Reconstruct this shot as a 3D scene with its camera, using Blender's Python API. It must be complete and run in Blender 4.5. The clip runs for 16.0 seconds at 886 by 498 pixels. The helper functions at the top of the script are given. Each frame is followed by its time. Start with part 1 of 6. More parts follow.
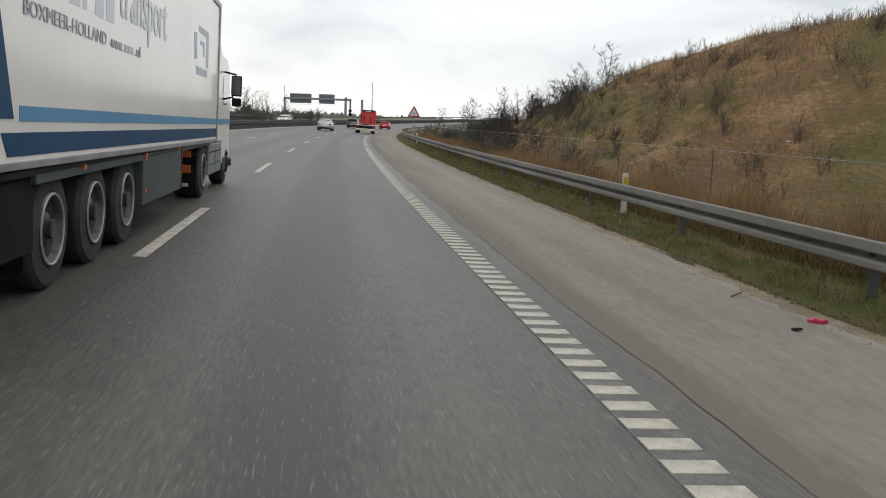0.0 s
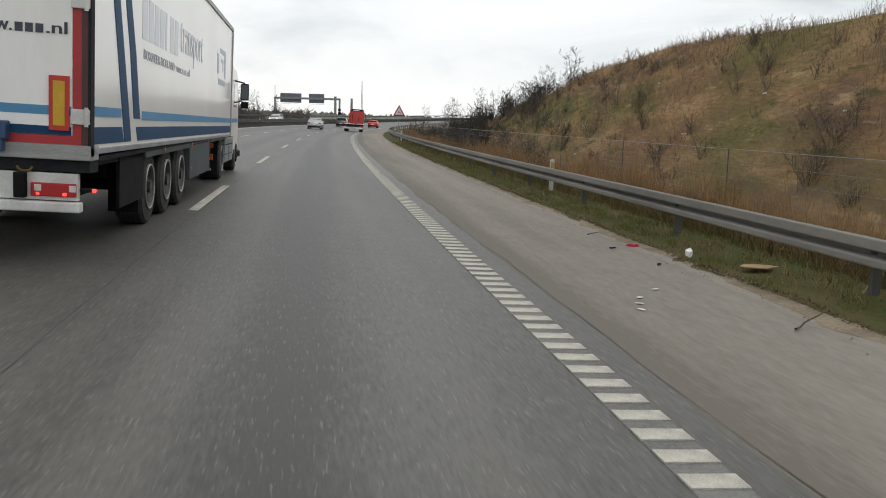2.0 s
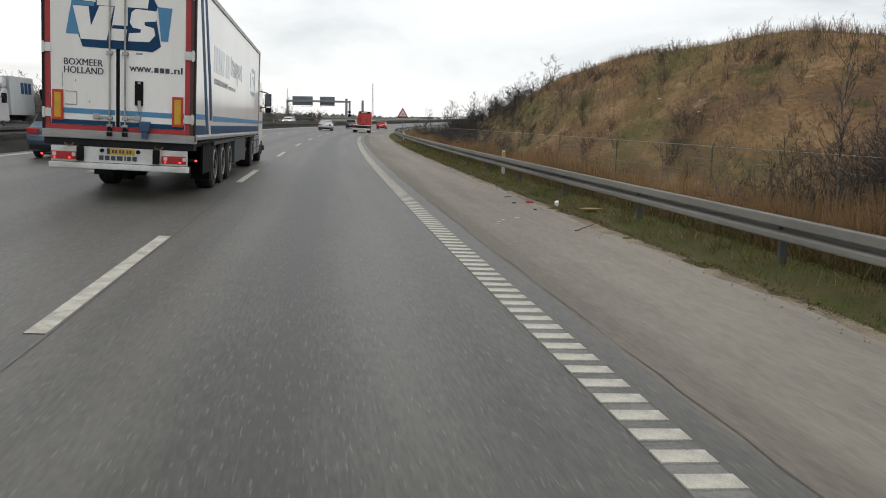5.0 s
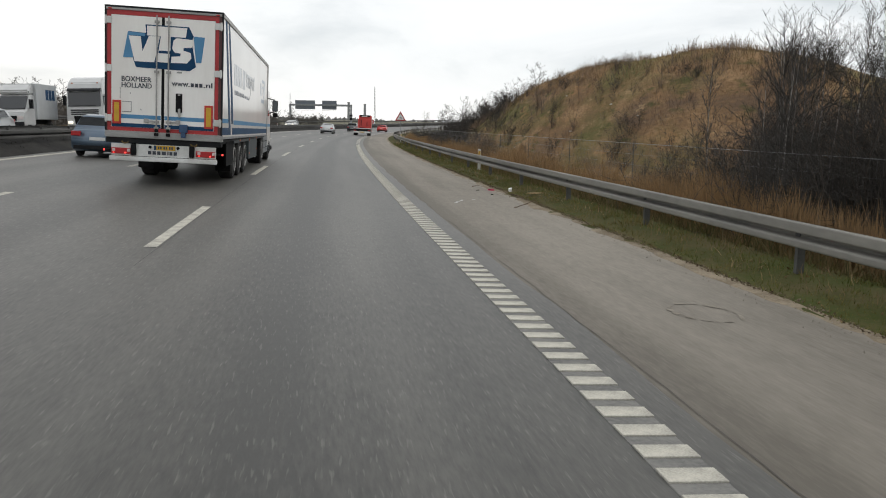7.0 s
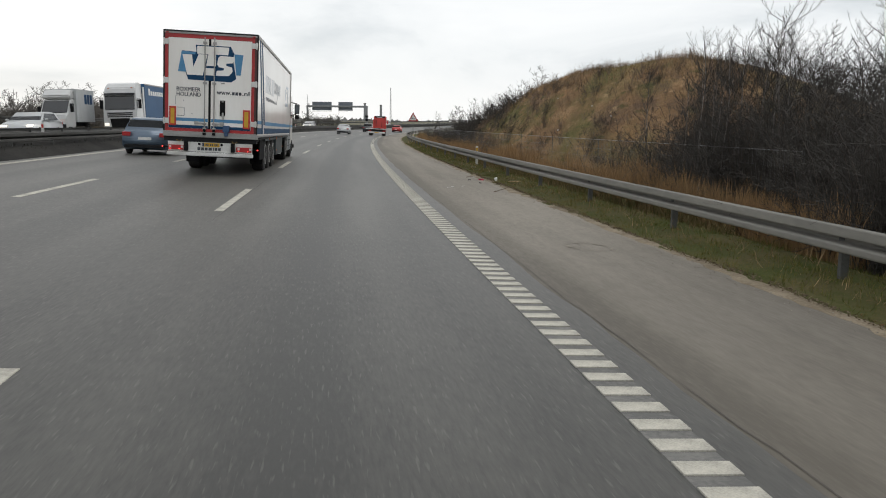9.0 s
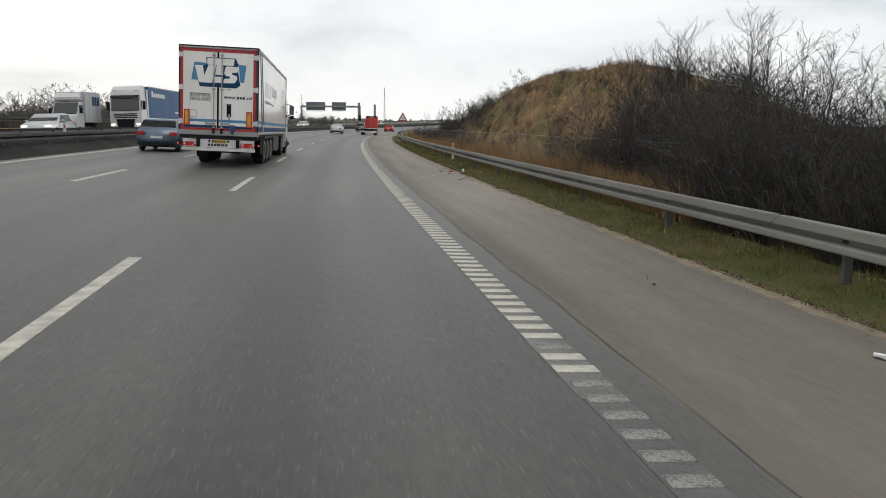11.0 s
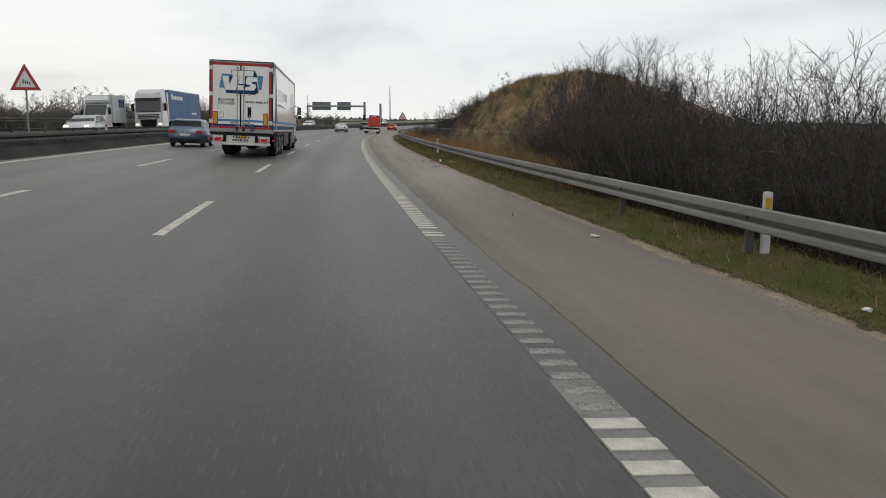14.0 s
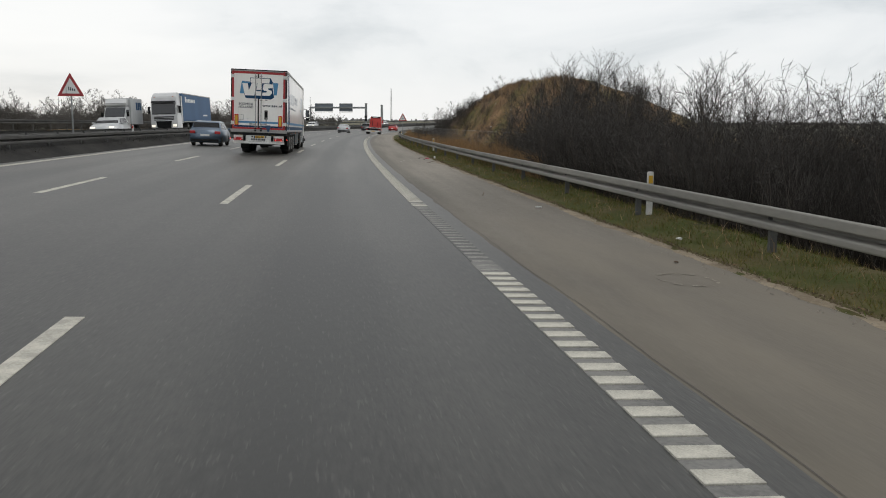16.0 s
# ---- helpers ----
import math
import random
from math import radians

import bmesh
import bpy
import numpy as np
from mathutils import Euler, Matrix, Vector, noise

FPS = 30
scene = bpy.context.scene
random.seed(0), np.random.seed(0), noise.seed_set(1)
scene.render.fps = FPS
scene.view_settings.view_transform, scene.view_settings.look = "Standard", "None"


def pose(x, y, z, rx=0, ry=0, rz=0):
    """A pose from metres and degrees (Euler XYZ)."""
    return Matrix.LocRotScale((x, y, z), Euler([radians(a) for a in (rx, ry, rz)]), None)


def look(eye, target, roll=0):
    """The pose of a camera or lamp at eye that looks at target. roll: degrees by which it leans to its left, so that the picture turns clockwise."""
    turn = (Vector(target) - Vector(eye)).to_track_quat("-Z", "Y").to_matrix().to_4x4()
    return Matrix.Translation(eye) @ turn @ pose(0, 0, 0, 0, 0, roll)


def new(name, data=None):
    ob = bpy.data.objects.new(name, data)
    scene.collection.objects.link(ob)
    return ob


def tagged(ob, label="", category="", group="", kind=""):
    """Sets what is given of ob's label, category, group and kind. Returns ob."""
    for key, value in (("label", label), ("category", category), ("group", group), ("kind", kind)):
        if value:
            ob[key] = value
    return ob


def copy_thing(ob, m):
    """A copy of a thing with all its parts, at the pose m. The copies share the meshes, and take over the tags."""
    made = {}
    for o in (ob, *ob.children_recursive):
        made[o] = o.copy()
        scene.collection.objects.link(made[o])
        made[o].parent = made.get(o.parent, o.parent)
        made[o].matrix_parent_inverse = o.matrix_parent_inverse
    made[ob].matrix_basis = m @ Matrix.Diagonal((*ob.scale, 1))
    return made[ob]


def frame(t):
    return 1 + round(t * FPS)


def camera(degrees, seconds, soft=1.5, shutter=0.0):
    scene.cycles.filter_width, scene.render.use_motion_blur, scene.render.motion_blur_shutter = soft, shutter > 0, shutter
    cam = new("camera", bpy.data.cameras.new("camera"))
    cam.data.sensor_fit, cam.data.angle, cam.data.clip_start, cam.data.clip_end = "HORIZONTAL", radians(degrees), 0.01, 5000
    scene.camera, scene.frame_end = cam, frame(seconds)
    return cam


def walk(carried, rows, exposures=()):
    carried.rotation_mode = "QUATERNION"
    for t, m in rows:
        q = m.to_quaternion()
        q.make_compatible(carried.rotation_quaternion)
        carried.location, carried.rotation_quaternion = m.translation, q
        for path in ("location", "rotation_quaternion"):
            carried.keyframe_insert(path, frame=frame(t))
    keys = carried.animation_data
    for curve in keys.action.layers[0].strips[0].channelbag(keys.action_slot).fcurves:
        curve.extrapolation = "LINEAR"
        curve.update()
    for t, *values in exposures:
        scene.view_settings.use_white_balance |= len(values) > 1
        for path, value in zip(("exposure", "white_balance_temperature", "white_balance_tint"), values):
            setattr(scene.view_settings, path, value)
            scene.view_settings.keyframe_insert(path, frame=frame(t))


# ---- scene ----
cam = camera(55.28, 16.0, 1.0)
BANK = 2.0
TILT = Matrix.Rotation(radians(BANK), 4, "Y")   # the carriageway leans to the inside of its bend
PATH = [
    # seconds, x, y, z, yaw, pitch, roll on the road's own plane
    (0, 2.238, -4.121, 1.64, -8.12, -8.20, 4.05),
    (0.5, 2.208, -5.339, 1.64, -8.34, -8.27, 3.97),
    (1, 2.179, -6.544, 1.64, -8.54, -8.41, 3.89),
    (1.5, 2.179, -7.738, 1.64, -8.78, -8.40, 3.82),
    (2, 2.240, -8.920, 1.64, -8.75, -8.26, 3.74),
    (2.5, 2.276, -10.091, 1.64, -8.75, -8.31, 3.67),
    (3, 2.318, -11.254, 1.64, -8.57, -8.17, 3.60),
    (3.5, 2.341, -12.408, 1.64, -8.48, -8.27, 3.53),
    (4, 2.365, -13.555, 1.64, -8.28, -8.28, 3.46),
    (4.5, 2.399, -14.695, 1.64, -8.03, -8.19, 3.40),
    (5, 2.425, -15.830, 1.64, -7.93, -8.23, 3.33),
    (7.5, 2.613, -21.453, 1.64, -7.58, -8.02, 3.04),
    (8, 2.640, -22.574, 1.64, -7.26, -8.08, 2.98),
    (8.5, 2.638, -23.696, 1.64, -6.97, -8.22, 2.93),
    (9, 2.636, -24.820, 1.64, -6.61, -8.07, 2.88),
    (11.5, 2.965, -30.502, 1.64, -7.05, -8.11, 2.64),
    (12, 3.025, -31.657, 1.64, -7.10, -8.17, 2.60),
    (12.5, 3.085, -32.821, 1.64, -7.11, -8.21, 2.56),
    (13, 3.147, -33.994, 1.64, -7.00, -8.08, 2.52),
    (13.5, 3.191, -35.177, 1.64, -6.71, -8.00, 2.49),
    (14, 3.236, -36.372, 1.64, -6.52, -8.19, 2.45),
    (14.5, 3.204, -37.579, 1.64, -6.51, -8.13, 2.42),
    (15, 3.174, -38.799, 1.64, -6.48, -8.01, 2.38),
    (15.5, 3.149, -40.033, 1.64, -6.47, -8.17, 2.35),
    (16, 3.094, -41.282, 1.64, -6.41, -8.14, 2.33),
]


def carried_pose(x, y, z, yaw, pitch, roll):
    a, b = radians(yaw), radians(pitch)
    way = Vector((-math.sin(a) * math.cos(b), math.cos(a) * math.cos(b), math.sin(b)))
    eye = Vector((x, y, z))
    return TILT @ look(eye, eye + way * 5, roll)


walk(cam, [(row[0], carried_pose(*row[1:])) for row in PATH], [(0, -0.03), (5, 0.0), (7.5, 0.0), (9, -0.06), (11.5, -0.06), (12.5, -0.05), (13.1, -0.22), (13.6, -0.22), (14.3, -0.17), (16, -0.17)])

# ---- sky and light: an overcast winter day ----
world = bpy.data.worlds.new("overcast_sky")
scene.world = world
world.use_nodes = True
wt = world.node_tree
wt.nodes.clear()


def wnode(kind, **values):
    n = wt.nodes.new(kind)
    for key, value in values.items():
        n.inputs[key].default_value = value
    return n


w_out = wnode("ShaderNodeOutputWorld")
w_bg = wnode("ShaderNodeBackground", Strength=1.26)
w_sky = wt.nodes.new("ShaderNodeTexSky")
w_sky.sky_type, w_sky.sun_disc = "NISHITA", False
w_sky.sun_elevation, w_sky.sun_rotation = radians(28), radians(-25)
w_skyk = wt.nodes.new("ShaderNodeVectorMath")
w_skyk.operation = "SCALE"
w_skyk.inputs["Scale"].default_value = 0.12
w_co = wt.nodes.new("ShaderNodeTexCoord")
w_map = wt.nodes.new("ShaderNodeMapping")
w_map.inputs["Scale"].default_value = (1.0, 1.0, 3.3)
w_map.inputs["Location"].default_value = (0.35, 0.1, 0.15)
w_n1 = wnode("ShaderNodeTexNoise", Scale=3.0, Detail=7.0, Roughness=0.55, Distortion=0.35)
w_ramp = wt.nodes.new("ShaderNodeValToRGB")
w_ramp.color_ramp.elements[0].position, w_ramp.color_ramp.elements[0].color = 0.33, (0.57, 0.605, 0.63, 1)
w_ramp.color_ramp.elements[1].position, w_ramp.color_ramp.elements[1].color = 0.66, (0.81, 0.822, 0.828, 1)
w_mid = w_ramp.color_ramp.elements.new(0.50)
w_mid.color = (0.745, 0.765, 0.778, 1)
w_mix = wt.nodes.new("ShaderNodeMix")
w_mix.data_type = "RGBA"
w_mix.inputs["Factor"].default_value = 0.96
L = wt.links.new
L(w_co.outputs["Generated"], w_map.inputs["Vector"])
L(w_map.outputs["Vector"], w_n1.inputs["Vector"])
L(w_n1.outputs["Fac"], w_ramp.inputs["Fac"])
L(w_sky.outputs["Color"], w_skyk.inputs[0])
L(w_skyk.outputs["Vector"], w_mix.inputs["A"])
L(w_ramp.outputs["Color"], w_mix.inputs["B"])
L(w_mix.outputs["Result"], w_bg.inputs["Color"])
L(w_bg.outputs["Background"], w_out.inputs["Surface"])

sun_data = bpy.data.lights.new("sun", "SUN")
sun_data.energy, sun_data.angle, sun_data.color = 0.8, radians(40), (1.0, 0.97, 0.93)
sun = new("sun", sun_data)
sun.matrix_world = look((0, 0, 60), (-28, -16, 0))

# ---- materials ----


def mat(name, c1, c2=None, rough=0.7, scale=8.0, metal=0.0, bump=0.0, stretch=(1, 1, 1), fine=0.0, lo=0.35, hi=0.65, coat=0.0, spec=0.5, vary=0.0, island=0.0):
    """A surface of two colours mixed by noise at two scales, with relief."""
    m = bpy.data.materials.new(name)
    m.use_nodes = True
    t = m.node_tree
    b = t.nodes["Principled BSDF"]
    b.inputs["Roughness"].default_value, b.inputs["Metallic"].default_value = rough, metal
    b.inputs["Coat Weight"].default_value, b.inputs["Specular IOR Level"].default_value = coat, spec
    b.inputs["Coat Roughness"].default_value = 0.12
    c2 = c2 or tuple(c * 0.82 for c in c1)
    co, mp = t.nodes.new("ShaderNodeTexCoord"), t.nodes.new("ShaderNodeMapping")
    mp.inputs["Scale"].default_value = stretch
    t.links.new(co.outputs["Object"], mp.inputs["Vector"])
    n1, n2 = t.nodes.new("ShaderNodeTexNoise"), t.nodes.new("ShaderNodeTexNoise")
    n1.inputs["Scale"].default_value, n1.inputs["Detail"].default_value = scale, 6
    n2.inputs["Scale"].default_value, n2.inputs["Detail"].default_value = scale * 14, 3
    for n in (n1, n2):
        t.links.new(mp.outputs["Vector"], n.inputs["Vector"])
    add = t.nodes.new("ShaderNodeMath")
    add.operation = "MULTIPLY_ADD"
    sub = t.nodes.new("ShaderNodeMath")
    sub.operation = "SUBTRACT"
    sub.inputs[1].default_value = 0.5
    t.links.new(n2.outputs["Fac"], sub.inputs[0])
    t.links.new(sub.outputs[0], add.inputs[0])
    add.inputs[1].default_value = fine
    t.links.new(n1.outputs["Fac"], add.inputs[2])
    last = add.outputs[0]
    if vary:
        oi = t.nodes.new("ShaderNodeObjectInfo")
        va = t.nodes.new("ShaderNodeMath")
        va.operation = "MULTIPLY_ADD"
        va.inputs[1].default_value = vary
        t.links.new(oi.outputs["Random"], va.inputs[0])
        t.links.new(last, va.inputs[2])
        last = va.outputs[0]
    if island:
        ge = t.nodes.new("ShaderNodeNewGeometry")
        ia = t.nodes.new("ShaderNodeMath")
        ia.operation = "MULTIPLY_ADD"
        ia.inputs[1].default_value = island
        t.links.new(ge.outputs["Random Per Island"], ia.inputs[0])
        sh = t.nodes.new("ShaderNodeMath")
        sh.operation = "SUBTRACT"
        sh.inputs[1].default_value = island / 2
        t.links.new(last, sh.inputs[0])
        t.links.new(sh.outputs[0], ia.inputs[2])
        last = ia.outputs[0]
    ramp = t.nodes.new("ShaderNodeValToRGB")
    ramp.color_ramp.elements[0].position, ramp.color_ramp.elements[0].color = lo, (*c1, 1)
    ramp.color_ramp.elements[1].position, ramp.color_ramp.elements[1].color = hi, (*c2, 1)
    t.links.new(last, ramp.inputs["Fac"])
    t.links.new(ramp.outputs["Color"], b.inputs["Base Color"])
    if bump:
        bp = t.nodes.new("ShaderNodeBump")
        bp.inputs["Strength"].default_value, bp.inputs["Distance"].default_value = bump, 0.02
        t.links.new(n2.outputs["Fac"], bp.inputs["Height"])
        t.links.new(bp.outputs["Normal"], b.inputs["Normal"])
    return m


def glow(name, color, strength):
    m = bpy.data.materials.new(name)
    m.use_nodes = True
    b = m.node_tree.nodes["Principled BSDF"]
    b.inputs["Base Color"].default_value = (*color, 1)
    b.inputs["Emission Color"].default_value, b.inputs["Emission Strength"].default_value = (*color, 1), strength
    return m




def asphalt(name, c_dark, c_light, speck, lanes, wear, grime, older=0.8, sand=0.0, coarse=1.05):
    """Worn asphalt on (across, along) coordinates in metres: aggregate, long streaks, polished wheel paths and an oil-dark middle of each lane."""
    m = bpy.data.materials.new(name)
    m.use_nodes = True
    t = m.node_tree
    b = t.nodes["Principled BSDF"]
    link = t.links.new
    uv = t.nodes.new("ShaderNodeUVMap")
    uv.uv_map = "road"

    def tex(scale, stretch, detail=4.0):
        mp, n = t.nodes.new("ShaderNodeMapping"), t.nodes.new("ShaderNodeTexNoise")
        mp.inputs["Scale"].default_value = stretch
        n.inputs["Scale"].default_value, n.inputs["Detail"].default_value = scale, detail
        link(uv.outputs["UV"], mp.inputs["Vector"])
        link(mp.outputs["Vector"], n.inputs["Vector"])
        return n.outputs["Fac"]

    def math_(op, a, c, k=None):
        n = t.nodes.new("ShaderNodeMath")
        n.operation = op
        for i, v in enumerate((a, c, k)):
            if v is None:
                continue
            if isinstance(v, (int, float)):
                n.inputs[i].default_value = v
            else:
                link(v, n.inputs[i])
        return n.outputs[0]

    big, streak, grain, fleck = tex(0.5, (1, 0.10, 1), 5), tex(2.2, (1, 0.035, 1), 3), tex(36, (1, 0.14, 1), 2), tex(48, (1, 0.10, 1), 1)
    v = math_("MULTIPLY_ADD", big, 0.9, math_("MULTIPLY_ADD", streak, 0.7, -0.32))
    v = math_("MULTIPLY_ADD", grain, coarse, math_("SUBTRACT", v, coarse / 2))
    v = math_("MULTIPLY_ADD", tex(11, (1, 0.25, 1), 4), 0.55, math_("SUBTRACT", v, 0.275))
    v = math_("MULTIPLY_ADD", tex(1.6, (1, 0.45, 1), 5), 0.35, math_("SUBTRACT", v, 0.175))
    sep = t.nodes.new("ShaderNodeSeparateXYZ")
    link(uv.outputs["UV"], sep.inputs[0])
    for c, width, k in lanes:
        off = math_("ABSOLUTE", math_("SUBTRACT", math_("MULTIPLY_ADD", math_("SUBTRACT", big, 0.5), 0.5, sep.outputs["X"]), c), None)
        mr = t.nodes.new("ShaderNodeMapRange")
        mr.interpolation_type = "SMOOTHSTEP"
        mr.inputs["From Min"].default_value, mr.inputs["From Max"].default_value = 0.05, width
        mr.inputs["To Min"].default_value, mr.inputs["To Max"].default_value = k, 0.0
        link(off, mr.inputs["Value"])
        v = math_("ADD", v, mr.outputs["Result"])
    ramp = t.nodes.new("ShaderNodeValToRGB")
    ramp.color_ramp.elements[0].position, ramp.color_ramp.elements[0].color = 0.15, (*c_dark, 1)
    ramp.color_ramp.elements[1].position, ramp.color_ramp.elements[1].color = 0.85, (*c_light, 1)
    link(v, ramp.inputs["Fac"])
    fl = t.nodes.new("ShaderNodeMapRange")
    fl.inputs["From Min"].default_value, fl.inputs["From Max"].default_value = 0.62, 0.74
    fl.inputs["To Max"].default_value = wear
    link(fleck, fl.inputs["Value"])
    mx = t.nodes.new("ShaderNodeMix")
    mx.data_type = "RGBA"
    mx.inputs["B"].default_value = (*speck, 1)
    link(ramp.outputs["Color"], mx.inputs["A"])
    link(fl.outputs["Result"], mx.inputs["Factor"])
    tone = t.nodes.new("ShaderNodeMapRange")           # a darker surfacing further back along the road
    tone.interpolation_type = "SMOOTHSTEP"
    tone.inputs["From Min"].default_value, tone.inputs["From Max"].default_value = -20.0, -3.0
    tone.inputs["To Min"].default_value = older
    link(math_("MULTIPLY_ADD", big, 6.0, sep.outputs["Y"]), tone.inputs["Value"])
    dim = t.nodes.new("ShaderNodeVectorMath")
    dim.operation = "SCALE"
    link(mx.outputs["Result"], dim.inputs[0])
    link(tone.outputs["Result"], dim.inputs["Scale"])
    oldest = t.nodes.new("ShaderNodeMapRange")         # and a darker, coarser one behind that
    oldest.interpolation_type = "SMOOTHSTEP"
    oldest.inputs["From Min"].default_value, oldest.inputs["From Max"].default_value = -31.0, -27.0
    oldest.inputs["To Min"].default_value = 0.70
    link(math_("MULTIPLY_ADD", big, 2.0, sep.outputs["Y"]), oldest.inputs["Value"])
    dark = t.nodes.new("ShaderNodeVectorMath")
    dark.operation = "SCALE"
    link(dim.outputs["Vector"], dark.inputs[0])
    link(oldest.outputs["Result"], dark.inputs["Scale"])
    last = dark.outputs["Vector"]
    if sand:                                           # fine sand washed over the older stretch
        sm = t.nodes.new("ShaderNodeMapRange")
        sm.interpolation_type = "SMOOTHSTEP"
        sm.inputs["From Min"].default_value, sm.inputs["From Max"].default_value = -12.0, -30.0
        sm.inputs["To Min"].default_value, sm.inputs["To Max"].default_value = 0.15 * sand, sand
        link(math_("MULTIPLY_ADD", big, 8.0, sep.outputs["Y"]), sm.inputs["Value"])
        patchy = math_("MULTIPLY", sm.outputs["Result"], math_("MULTIPLY_ADD", tex(1.1, (1, 0.2, 1), 6), 1.6, -0.1))
        sx = t.nodes.new("ShaderNodeMix")
        sx.data_type = "RGBA"
        sx.inputs["B"].default_value = (0.168, 0.145, 0.111, 1)
        link(last, sx.inputs["A"])
        link(patchy, sx.inputs["Factor"])
        last = sx.outputs["Result"]
    link(last, b.inputs["Base Color"])
    b.inputs["Roughness"].default_value = grime
    b.inputs["Specular IOR Level"].default_value = 0.45
    bp = t.nodes.new("ShaderNodeBump")
    bp.inputs["Strength"].default_value, bp.inputs["Distance"].default_value = 0.35, 0.01
    link(grain, bp.inputs["Height"])
    link(bp.outputs["Normal"], b.inputs["Normal"])
    return m


LANES = [(c + o, w, k) for c in (2.25, -1.6, -5.4) for o, w, k in ((0.0, 0.80, -0.38 if c > 0 else -0.20), (-0.95, 0.6, 0.11), (0.95, 0.6, 0.11))] + [(4.65, 0.45, 0.12)]
M_ASPHALT = asphalt("asphalt", (0.0425, 0.0402, 0.0350), (0.1015, 0.0963, 0.0845), (0.25, 0.24, 0.215), LANES, 0.34, 0.52, 0.60)
M_SHOULDER = asphalt("old_shoulder_asphalt", (0.128, 0.114, 0.094), (0.245, 0.220, 0.184), (0.29, 0.265, 0.23), [(4.85, 0.5, -0.30), (6.6, 0.8, 0.10), (7.4, 0.3, 0.30)], 0.18, 0.9, 0.62, 0.75, 0.55)
M_LINE = mat("road_paint", (0.50, 0.475, 0.405), (0.30, 0.285, 0.245), 0.75, 5.0, bump=0.3, fine=0.5)
M_STEEL = mat("galvanised_steel", (0.245, 0.233, 0.205), (0.175, 0.168, 0.15), 0.75, 1.2, metal=0.0, stretch=(1, 0.25, 1), fine=0.35, bump=0.06)
M_STEELMED = mat("dirty_steel", (0.085, 0.082, 0.076), (0.05, 0.048, 0.045), 0.75, 2.0, metal=0.1, stretch=(1, 0.3, 1), fine=0.5)
M_STEELDK = mat("weathered_steel", (0.11, 0.11, 0.105), (0.07, 0.07, 0.066), 0.7, 3.0, metal=0.2, fine=0.4)
M_MEDIAN = mat("median_soil", (0.023, 0.0225, 0.0215), (0.043, 0.041, 0.038), 0.95, 0.5, bump=0.5, fine=0.5, spec=0.08)
M_VERGE = mat("verge_turf", (0.053, 0.064, 0.018), (0.094, 0.078, 0.038), 0.95, 0.9, bump=0.6, fine=0.5, spec=0.08)
M_GRASS = mat("verge_grass", (0.082, 0.104, 0.024), (0.186, 0.150, 0.058), 0.9, 0.7, fine=0.5, spec=0.08, island=0.5, lo=0.30, hi=0.70)
M_REED = mat("dry_reed", (0.36, 0.225, 0.110), (0.22, 0.145, 0.078), 0.9, 0.25, fine=0.4, spec=0.08, island=0.5, lo=0.25, hi=0.75)
M_STRAW = mat("brown_hill_grass", (0.33, 0.225, 0.125), (0.17, 0.125, 0.070), 0.95, 0.22, fine=0.4, spec=0.08, island=0.5, lo=0.25, hi=0.75)
M_TUFT = mat("hill_green", (0.125, 0.135, 0.045), (0.19, 0.155, 0.075), 0.9, 0.6, fine=0.4, spec=0.08, island=0.3)
M_MAT = mat("matted_grass", (0.47, 0.325, 0.190), (0.15, 0.106, 0.062), 0.95, 0.30, fine=0.4, spec=0.08, island=0.5, lo=0.25, hi=0.75)


